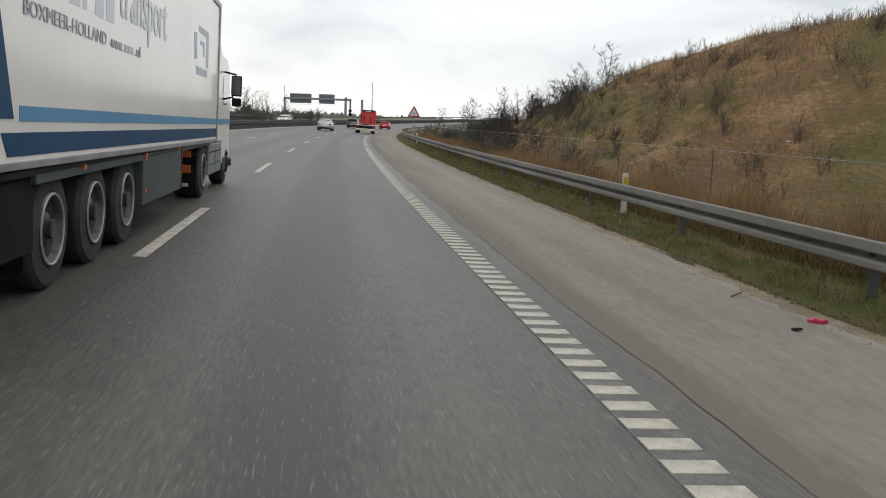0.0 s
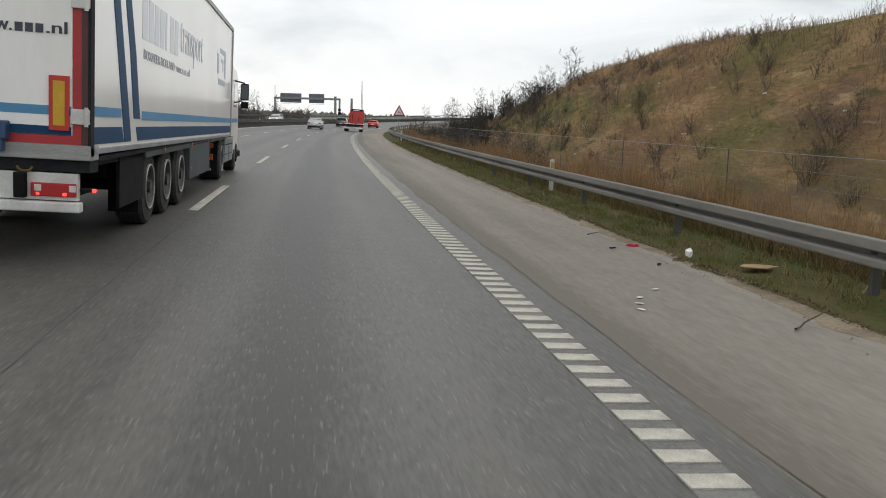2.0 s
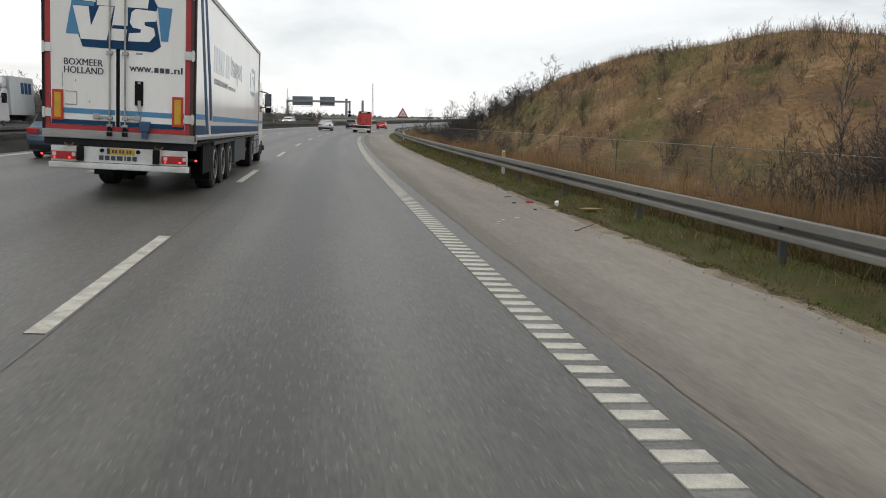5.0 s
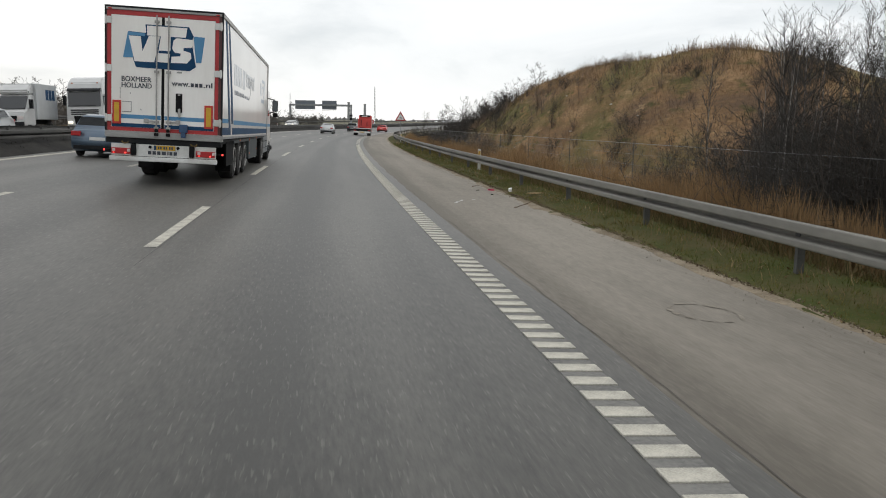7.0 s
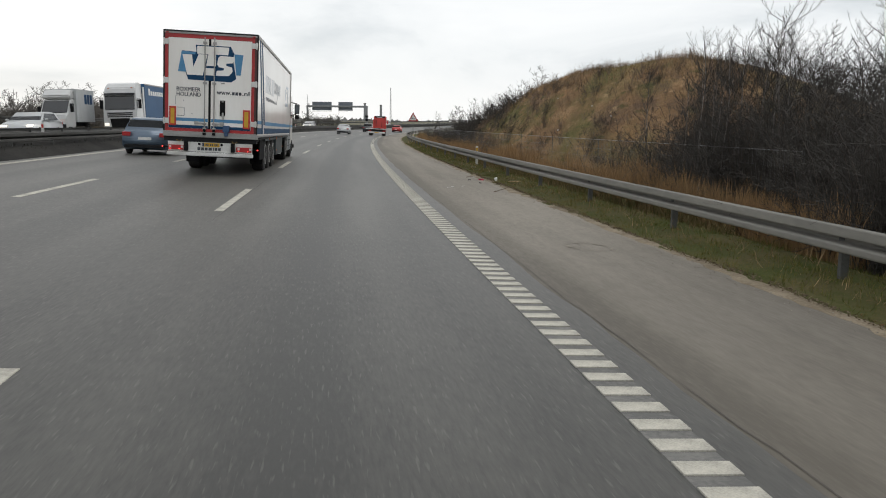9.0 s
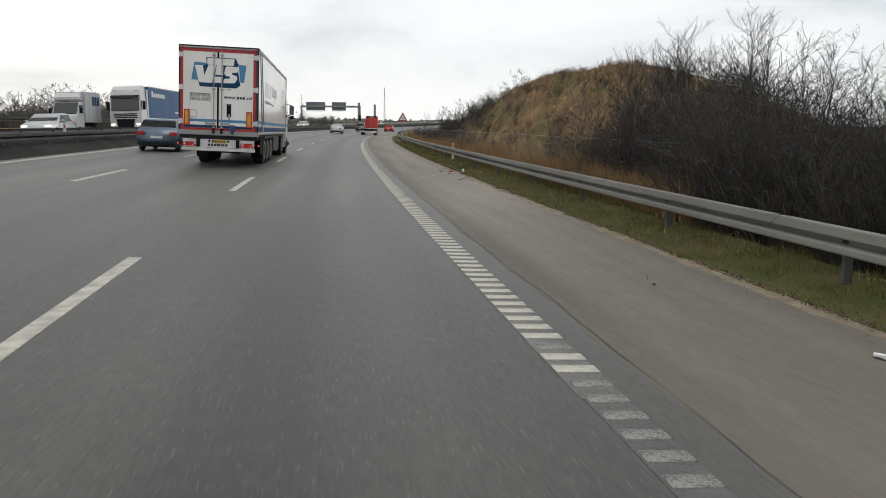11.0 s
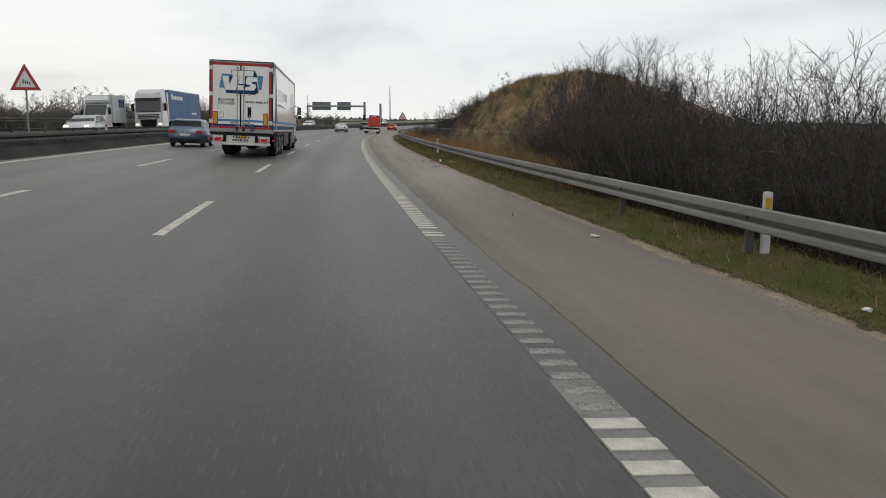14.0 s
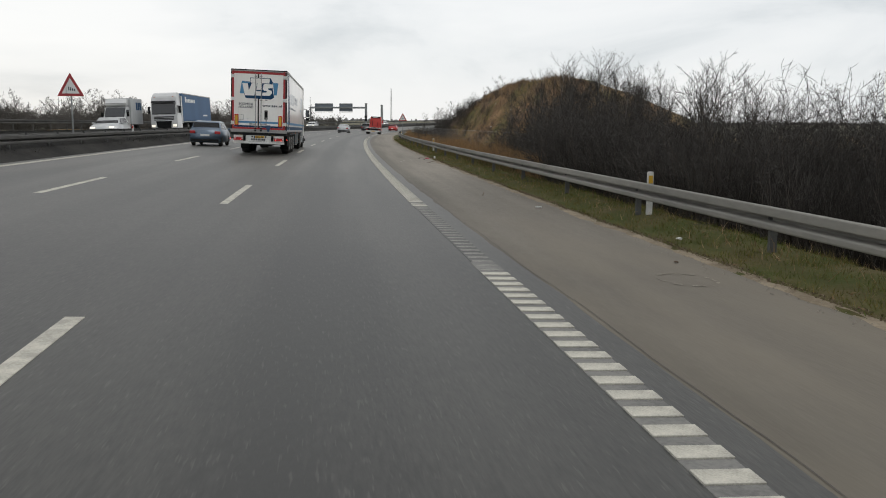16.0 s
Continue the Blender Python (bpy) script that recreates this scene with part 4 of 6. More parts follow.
# underrun bumper with lamps and number plate
bumper = part("underrun_bumper", boxes((-2.47, -0.13, 0.02, 0.10, 0.65, 0.925), bevel=0.01), M_BUMPER, lorry, "white rear bumper panel with lamps")
part("bumper_bar", boxes((-2.50, -0.10, -0.04, 0.10, 0.535, 0.64), bevel=0.02), M_BUMPER, bumper, "white round-edged underrun bar")
each("bumper_stay", ((-2.1, -1.98, 0.1, 0.6, 0.55, 1.1), (-0.62, -0.5, 0.1, 0.6, 0.55, 1.1)), M_CHASSIS, bumper)
for x0, x1, hot in ((-2.46, -2.04, (-2.44, -2.1)), (-0.575, -0.145, (-0.54, -0.2))):
    lamp = part("rear_lamp", boxes((x0, x1, -0.015, 0.03, 0.69, 0.825), bevel=0.012), M_LAMPRED, bumper, "lit red rear lamp")
    each("clear_lens", ((hot[0], hot[0] + 0.07, -0.022, 0.0, 0.74, 0.81), (hot[1] - 0.01, hot[1] + 0.06, -0.022, 0.0, 0.74, 0.81)), M_LAMPCLEAR, lamp, bevel=0.012)
    each("bulb", ((hot[1] - 0.07, hot[1] - 0.03, -0.024, 0.0, 0.70, 0.73), (hot[0] + 0.02, hot[0] + 0.05, -0.024, 0.0, 0.70, 0.73)), M_LAMPHOT, lamp, bevel=0.008)
for x in (-1.965, -0.665):
    part("rubber_buffer", boxes((x - 0.055, x + 0.055, -0.07, 0.03, 0.67, 0.925), bevel=0.015), M_BLACK, bumper, "black rubber buffer")
npl = part("number_plate", boxes((-1.52, -1.04, 0.005, 0.03, 0.805, 0.915), bevel=0.004), M_YELLOW, bumper, "yellow number plate with dark bars")
each("letter_bar", [(-1.43 + k * 0.052 + (0.02 if k > 1 else 0) + (0.02 if k > 3 else 0), -1.395 + k * 0.052 + (0.02 if k > 1 else 0) + (0.02 if k > 3 else 0), 0.0, 0.01, 0.83, 0.89) for k in range(6)], M_TEXTDK, npl)
part("plate_strip", boxes((-1.515, -1.465, 0.0, 0.01, 0.81, 0.91)), M_NAVY, npl)
for x in (-1.60, -0.98):
    bm = bmesh.new()
    tube(bm, (x, 0.03, 0.87), (x, -0.03, 0.87), 0.035, 10)
    part("plate_lamp", bm, M_BLACK, bumper)
xx = -1.65
for w in (0.085, 0.085, 0.085, 0.11, 0.03, 0.075, 0.085):
    part("letter_bar", boxes((xx, xx + w * 0.85, 0.0, 0.03, 0.70, 0.78)), M_TEXTDK, bumper)
    xx += w + 0.017
for x0, x1 in ((-0.12, 0.04), (-2.64, -2.48)):
    bm = boxes((x0, x1, 0.03, 0.07, 0.745, 0.785), bevel=0.008)
    arm = part("marker_arm", bm, M_BLACK, bumper)
    part("marker_lamp", boxes((x1 - 0.035, x1, 0.0, 0.08, 0.745, 0.782) if x0 > -1 else (x0, x0 + 0.035, 0.0, 0.08, 0.745, 0.782), bevel=0.01), M_LAMPHOT, arm, "lit red marker lamp")
# chassis, wheels, side box
chassis = part("chassis", boxes((-2.55, -0.03, 0.35, 13.3, 1.04, 1.09), (-1.85, -1.65, 0.3, 13.0, 0.80, 1.10), (-0.95, -0.75, 0.3, 13.0, 0.80, 1.10), (-2.5, -0.08, 2.0, 7.0, 1.0, 1.10), (-2.5, -0.1, 0.3, 2.0, 0.98, 1.08), (-1.7, -0.9, 2.4, 7.0, 0.40, 0.80)), M_CHASSIS, lorry, "grimy dark trailer chassis")
each("side_rail", ((-0.10, -0.04, 2.95, 6.95, 0.96, 1.07), (-0.12, -0.05, 9.8, 13.0, 0.97, 1.06)), M_BOXBLUE, chassis, bevel=0.008)
each("mud_flap", ((-0.52, -0.13, 2.93, 2.96, 0.22, 1.0), (-2.5, -2.1, 2.93, 2.96, 0.22, 1.0)), M_BLACK, chassis, "black rubber mud flap")
part("spray_panel", boxes((-0.12, -0.08, 1.60, 3.00, 0.42, 1.05)), M_BLACK, chassis)
for y in (4.23, 6.98, 9.3):
    part("marker_lamp", boxes((-0.06, -0.02, y, y + 0.10, 1.0, 1.05), bevel=0.008), M_ORANGE, chassis, "orange side marker lamp")
for y in (3.55, 4.93, 6.32):
    wheel(lorry, -0.30, y, 0.525, 0.385, 1)
    wheel(lorry, -2.30, y, 0.525, 0.385, -1)
    bm = bmesh.new()
    tube(bm, (-2.3, y, 0.525), (-0.3, y, 0.525), 0.08, 10)
    part("axle", bm, M_CHASSIS, chassis)
side_box = part("pallet_box", boxes((-0.60, -0.035, 6.86, 9.75, 0.39, 1.07), bevel=0.02), M_BOXBLUE, lorry, "blue-grey pallet box under the trailer")
each("box_seam", ((-0.04, -0.028, 9.62, 9.66, 0.40, 1.06), (-0.04, -0.029, 6.9, 9.7, 1.0, 1.012)), M_CHASSIS, side_box)
each("marker_lamp", ((-0.045, -0.02, 6.95, 7.02, 0.96, 1.02), (-0.045, -0.02, 6.95, 7.02, 0.55, 0.60), (-0.045, -0.02, 9.50, 9.57, 0.62, 0.67)), M_ORANGE, side_box, bevel=0.006)
each("landing_leg", ((-0.62, -0.48, 10.2, 10.34, 0.30, 1.0), (-2.12, -1.98, 10.2, 10.34, 0.30, 1.0)), M_CHASSIS, chassis)
# the tractor in front
bm = bmesh.new()
prism(bm, [(14.12, 0.95), (14.12, 3.22), (14.45, 3.12), (14.9, 2.86), (15.8, 2.82), (16.3, 2.6), (16.55, 1.55), (16.6, 0.45), (15.1, 0.45), (15.1, 0.95)], "x", -2.5, -0.10)
bmesh.ops.bevel(bm, geom=list(bm.edges), offset=0.05, segments=3, affect="EDGES")
cab = part("cab", bm, M_WHITE, lorry, "white lorry cab")
part("cab_window", boxes((-0.112, -0.094, 15.15, 15.95, 1.78, 2.40), bevel=0.01), M_GLASS, cab, "dark side window")
part("cab_stripe", boxes((-0.112, -0.095, 14.2, 16.4, 1.36, 1.47)), M_SKYBLUE, cab)
part("cab_step", boxes((-0.2, -0.08, 15.3, 16.45, 0.35, 0.62), bevel=0.03), M_BOXBLUE, cab)
part("windscreen", boxes((-2.35, -0.25, 16.30, 16.42, 1.65, 2.5)), M_GLASS, cab)
M_FAIRING = mat("pale_grey_fairing", (0.22, 0.24, 0.25), (0.15, 0.165, 0.175), 0.5, 2.0, fine=0.3)
fairing = part("side_fairing", boxes((-0.22, -0.09, 13.10, 15.05, 0.36, 0.98), bevel=0.03), M_FAIRING, lorry, "pale grey side skirt between the tractor's wheels")
each("fairing_groove", ((-0.10, -0.086, 13.2, 14.95, 0.80, 0.825), (-0.10, -0.086, 14.05, 14.07, 0.40, 0.80), (-0.10, -0.086, 13.2, 14.95, 0.56, 0.575)), M_CHASSIS, fairing)
part("tractor_frame", boxes((-1.85, -0.75, 10.9, 16.2, 0.55, 0.92)), M_CHASSIS, lorry)
wheel(lorry, -0.34, 12.38, 0.51, 0.5, 1, 0.17)
wheel(lorry, -2.26, 12.38, 0.51, 0.5, -1, 0.17)
wheel(lorry, -0.27, 15.92, 0.50, 0.32, 1, -0.02)
wheel(lorry, -2.33, 15.92, 0.50, 0.32, -1, -0.02)
bm = bmesh.new()
for k in range(13):
    a = math.pi * (0.02 + 0.96 * k / 12)
    c, s = math.cos(a), math.sin(a)
    box(bm, -0.62, -0.10, 12.38 + c * 0.60 - 0.09, 12.38 + c * 0.60 + 0.09, 0.51 + s * 0.58 - 0.02, 0.51 + s * 0.58 + 0.02)
part("wheel_guard", bm, M_CHASSIS, lorry, "black wheel guard")
flap = part("mud_flap", boxes((-0.65, -0.10, 11.64, 11.67, 0.20, 0.82)), M_BLACK, lorry, "black mud flap with white bars")
each("letter_bar", ((-0.6, -0.5, 11.632, 11.642, 0.25, 0.31), (-0.47, -0.37, 11.632, 11.642, 0.25, 0.31), (-0.34, -0.24, 11.632, 11.642, 0.25, 0.31)), M_BUMPER, flap)
part("rear_lamp", boxes((-0.52, -0.20, 11.58, 11.64, 0.78, 0.90), bevel=0.01), M_ORANGE, flap, "orange and red tractor lamp")
part("rear_lamp", boxes((-0.52, -0.20, 11.58, 11.64, 0.50, 0.64), bevel=0.01), M_ORANGE, flap)
bm = boxes((0.08, 0.30, 15.02, 15.14, 1.98, 2.42), bevel=0.03)
mirror = part("mirror", bm, M_BLACK, cab, "black wing mirror on an arm")
part("small_mirror", boxes((0.10, 0.30, 15.0, 15.12, 1.76, 1.94), bevel=0.04), M_BLACK, mirror)
for a, b in (((-0.12, 15.3, 2.50), (0.18, 15.08, 2.44)), ((-0.12, 15.3, 1.90), (0.12, 15.08, 1.96))):
    bm = bmesh.new()
    tube(bm, a, b, 0.02, 8)
    part("mirror_arm", bm, M_BLACK, mirror)
part("mirror_glass", boxes((0.10, 0.28, 15.012, 15.02, 2.01, 2.39)), mat("mirror_silver", (0.10, 0.11, 0.12), (0.12, 0.13, 0.14), 0.12, metal=0.6), mirror)


# ---- the red lorry tractor ahead ----
def red_tractor(m):
    t = thing("lorry_tractor", "red lorry tractor without trailer driving ahead near the edge line", "lorry", m=m)
    bm = bmesh.new()
    prism(bm, [(3.4, 0.95), (3.4, 2.72), (3.75, 2.98), (5.2, 2.92), (5.55, 2.4), (5.75, 1.6), (5.75, 0.5), (4.4, 0.5)], "x", -0.72, 1.16)
    bmesh.ops.bevel(bm, geom=list(bm.edges), offset=0.07, segments=2, affect="EDGES")
    cab_ = part("cab", bm, M_RED, t, "red cab")
    part("roof_visor", boxes((-0.55, 1.0, 3.34, 3.6, 2.74, 2.99), bevel=0.03), M_BLACK, cab_, "dark roof edge")
    part("rear_window", boxes((-0.25, 0.55, 3.31, 3.5, 2.78, 2.88)), M_SIGNWHITE, cab_)
    each("air_deflector", ((-0.80, -0.70, 2.9, 3.5, 1.0, 2.4), (1.14, 1.22, 2.9, 3.5, 1.0, 2.4)), M_RED, cab_, bevel=0.03)
    part("mirror", boxes((1.26, 1.44, 5.1, 5.25, 1.8, 2.4), bevel=0.03), M_RED, cab_)
    each("air_hose", ((-0.35, -0.29, 3.28, 3.4, 1.4, 2.3), (0.5, 0.56, 3.28, 3.4, 1.3, 2.0)), M_BLACK, cab_)
    each("frame", ((-0.48, -0.36, 0.0, 5.4, 0.70, 0.98), (0.36, 0.48, 0.0, 5.4, 0.70, 0.98)), M_CHASSIS, t)
    part("deck", boxes((-1.25, 1.25, 0.15, 3.3, 0.98, 1.06), bevel=0.01), M_BUMPER, t, "pale dusty rear deck")
    part("fifth_wheel", boxes((-0.42, 0.42, 1.0, 1.9, 1.04, 1.16), bevel=0.03), M_CHASSIS, t)
    each("fender", ((-1.27, -0.62, 0.25, 2.1, 0.84, 0.98), (0.62, 1.27, 0.25, 2.1, 0.84, 0.98)), M_CHASSIS, t, bevel=0.04)
    bar_ = part("bumper", boxes((-1.25, 1.25, -0.06, 0.04, 0.38, 0.62), bevel=0.02), M_BUMPER, t, "white and red rear bumper bar")
    each("lamp", ((-1.2, -0.85, -0.08, 0.0, 0.66, 0.80), (0.85, 1.2, -0.08, 0.0, 0.66, 0.80)), M_LAMPRED, bar_)
    part("plate", boxes((-0.3, 0.3, -0.08, 0.0, 0.44, 0.56)), M_YELLOW, bar_)
    part("cross_beam", boxes((-0.9, 0.9, 0.0, 0.1, 0.62, 0.9)), M_CHASSIS, t)
    for y_, w_ in ((1.15, 0.5), (4.75, 0.32)):
        wheel(t, 0.97, y_, 0.5, w_, 1)
        wheel(t, -0.97, y_, 0.5, w_, -1)
    return t


red_tractor(at_road(105.0, 3.4))


# ---- cars ----
def car(name, label, m, paint, length=4.5, width=1.78, height=1.45, estate=False, lights="rear"):
    c = thing(name, label, "car", m=m)
    h, l, w = height, length, width / 2
    side = [(0.05, 0.30), (0.0, 0.62), (0.12, 0.92), (0.35 if estate else 0.62, 0.98), (0.75 if estate else 1.25, h - 0.06), (1.35 if estate else 1.8, h), (2.5, h - 0.02), (3.25, 0.98), (l - 0.35, 0.82), (l - 0.02, 0.60), (l, 0.30), (l - 0.25, 0.2), (0.3, 0.2)]
    bm = bmesh.new()
    prism(bm, side, "x", -w, w)
    for v in bm.verts:
        if v.co.z > 0.95:
            v.co.x *= 1 - 0.20 * (v.co.z - 0.95) / (h - 0.95)
    bmesh.ops.bevel(bm, geom=list(bm.edges), offset=0.05, segments=2, affect="EDGES")
    body = smooth(part("body", bm, paint, c))
    zt, zb = h - 0.10, 1.0
    y0, y1 = (0.40, 0.70) if estate else (0.72, 1.20)
    for nm, ya, za, yb, zb_ in (("rear_window", y0, zb, y1, zt), ("windscreen", 3.22, zb, 2.58, zt)):
        wb, wt_ = w * 0.93, w * 0.80
        off = -0.02 if nm == "rear_window" else 0.03
        bm = bmesh.new()
        vs = [bm.verts.new(p) for p in ((-wb, ya + off, za), (wb, ya + off, za), (wt_, yb + off, zb_), (-wt_, yb + off, zb_))]
        f = bm.faces.new(vs)
        bmesh.ops.solidify(bm, geom=[f], thickness=0.02)
        part(nm, bm, M_GLASS, body, "dark glass")
    for sgn in (-1, 1):
        bm = bmesh.new()
        pts = [(y0 + 0.35, 1.0), (y1 + 0.25, zt), (2.5, zt), (3.0, 1.0)]
        vs = [bm.verts.new((sgn * (w * (1 - 0.2 * (z - 0.95) / (h - 0.95)) + 0.008), y_, z)) for y_, z in pts]
        f = bm.faces.new(vs)
        bmesh.ops.solidify(bm, geom=[f], thickness=0.012)
        part("side_window", bm, M_GLASS, body, "dark glass")
        part("door_mirror", boxes((sgn * (w + 0.12) - 0.08, sgn * (w + 0.12) + 0.08, 2.85, 2.97, 0.95, 1.08), bevel=0.03), paint, body)
        part("tail_lamp", boxes((sgn * w * 0.82 - 0.16, sgn * w * 0.82 + 0.16, 0.02, 0.16, 0.74, 0.90), bevel=0.02), M_LAMPRED, body, "red tail lamp")
        part("head_lamp", boxes((sgn * w * 0.74 - 0.16, sgn * w * 0.74 + 0.16, l - 0.30, l - 0.08, 0.62, 0.76), bevel=0.02), M_HEAD if lights == "front" else M_LAMPCLEAR, body, "head lamp")
        for yy in (0.85, l - 0.85):
            bm = bmesh.new()
            lathe(bm, [(-0.10, 0.16), (-0.10, 0.28), (-0.07, 0.32), (0.07, 0.32), (0.10, 0.28), (0.10, 0.2)], 18)
            ty = part("wheel", bm, M_TYRE, c)
            ty.matrix_basis = Matrix.Translation((sgn * (w - 0.09), yy, 0.32)) @ pose(0, 0, 0, 0, 0, 0 if sgn > 0 else 180)
            bm = bmesh.new()
            lathe(bm, [(0.08, 0.205), (0.102, 0.19), (0.085, 0.10), (0.10, 0.03)], 12)
            part("rim", bm, M_ALU, ty)
    part("bumper_strip", boxes((-w * 0.9, w * 0.9, -0.01, 0.1, 0.28, 0.42), bevel=0.02), M_CHASSIS, body)
    part("number_plate", boxes((-0.26, 0.26, -0.015, 0.08, 0.60, 0.71)), M_SIGNWHITE, body)
    return c


M_HEAD = glow("lit_head_lamp", (1.0, 0.93, 0.78), 0.95)
M_SILVER = mat("silver_paint", (0.45, 0.46, 0.46), (0.40, 0.41, 0.41), 0.3, 1.0, metal=0.5, coat=0.4)
M_DARKCAR = mat("dark_paint", (0.02, 0.022, 0.025), (0.03, 0.03, 0.033), 0.3, 1.0, coat=0.4)
M_WHITECAR = mat("white_paint", (0.54, 0.54, 0.535), (0.47, 0.47, 0.465), 0.3, 1.0, coat=0.4)
car("car", "silver saloon car with lit red tail lamps", at_road(104, -1.65), M_SILVER)
car("car", "dark estate car far ahead on the middle lane", at_road(142, -1.65), M_DARKCAR, height=1.65, estate=True)
car("car", "small red hatchback far ahead of the red lorry", at_road(158, 2.3), M_RED, length=4.0, estate=True)
for s_, d_, paint, est, lab in ((26.0, -14.4, M_SILVER, True, "silver car passing on the opposite carriageway"), (150, -14.2, M_WHITECAR, False, "white car coming on the opposite carriageway"), (166, -17.5, M_DARKCAR, True, "dark car coming on the opposite carriageway"),
                                (235, -14.2, M_WHITECAR, True, "white estate car coming on the opposite carriageway"), (330, -14.0, M_SILVER, False, "silver car far off on the opposite carriageway")):
    car("car", lab, at_road(s_, d_, extra=180), paint, estate=est, lights="front")


def box_van(m):
    v = thing("box_van", "white box van with lettering bars on the opposite carriageway", "van", m=m)
    bm = bmesh.new()
    prism(bm, [(4.0, 0.35), (4.0, 2.35), (4.6, 2.35), (5.3, 1.45), (5.9, 1.2), (6.0, 0.35)], "x", -0.98, 0.98)
    bmesh.ops.bevel(bm, geom=list(bm.edges), offset=0.06, segments=2, affect="EDGES")
    cb = part("cab", bm, M_WHITECAR, v)
    part("windscreen", prism(bmesh.new(), [(4.72, 2.22), (5.36, 1.42), (5.40, 1.45), (4.76, 2.26)], "x", -0.85, 0.85), M_GLASS, cb)
    each("side_window", ((0.97, 0.99, 4.2, 5.0, 1.45, 2.05), (-0.99, -0.97, 4.2, 5.0, 1.45, 2.05)), M_GLASS, cb)
    each("head_lamp", ((0.55, 0.9, 5.9, 6.02, 0.75, 0.95), (-0.9, -0.55, 5.9, 6.02, 0.75, 0.95)), M_LAMPCLEAR, cb, "head lamp", bevel=0.02)
    part("bumper", boxes((-0.95, 0.95, 5.95, 6.06, 0.35, 0.6), bevel=0.03), M_CHASSIS, cb)
    part("grille", boxes((-0.5, 0.5, 5.92, 6.02, 0.68, 0.98), bevel=0.02), M_BLACK, cb, "black grille")
    each("mirror", ((1.02, 1.22, 5.0, 5.12, 1.45, 1.85), (-1.22, -1.02, 5.0, 5.12, 1.45, 1.85)), M_BLACK, cb, bevel=0.03)
    part("wiper_panel", prism(bmesh.new(), [(5.30, 1.44), (5.44, 1.40), (5.46, 1.43), (5.32, 1.47)], "x", -0.86, 0.86), M_BLACK, cb)
    bm = bmesh.new()
    prism(bm, [(3.97, 2.38), (3.97, 3.05), (4.35, 3.0), (4.85, 2.62), (4.75, 2.38)], "x", -0.95, 0.95)
    bmesh.ops.bevel(bm, geom=list(bm.edges), offset=0.08, segments=2, affect="EDGES")
    part("roof_fairing", bm, M_WHITECAR, cb, "white roof fairing")
    bd = part("box_body", boxes((-1.1, 1.1, 0.0, 3.95, 0.75, 3.1), bevel=0.02), mat("grimy_box_panels", (0.50, 0.51, 0.51), (0.42, 0.43, 0.43), 0.5, 0.8, fine=0.2), v, "pale grey box body")
    each("letter_bar", [(x - 0.006, x + 0.006, 0.45 + 0.62 * k, 0.95 + 0.62 * k, 2.05, 2.75) for k in range(3) for x in (-1.1, 1.1)], M_NAVY, bd)
    part("chassis", boxes((-0.6, 0.6, 0.1, 5.5, 0.45, 0.75)), M_CHASSIS, v)
    for yy in (1.0, 5.0):
        for sg in (1, -1):
            wheel(v, sg * 0.82, yy, 0.34, 0.24, sg, 0.04)
    return v


box_van(at_road(43.0, -18.0, extra=180))


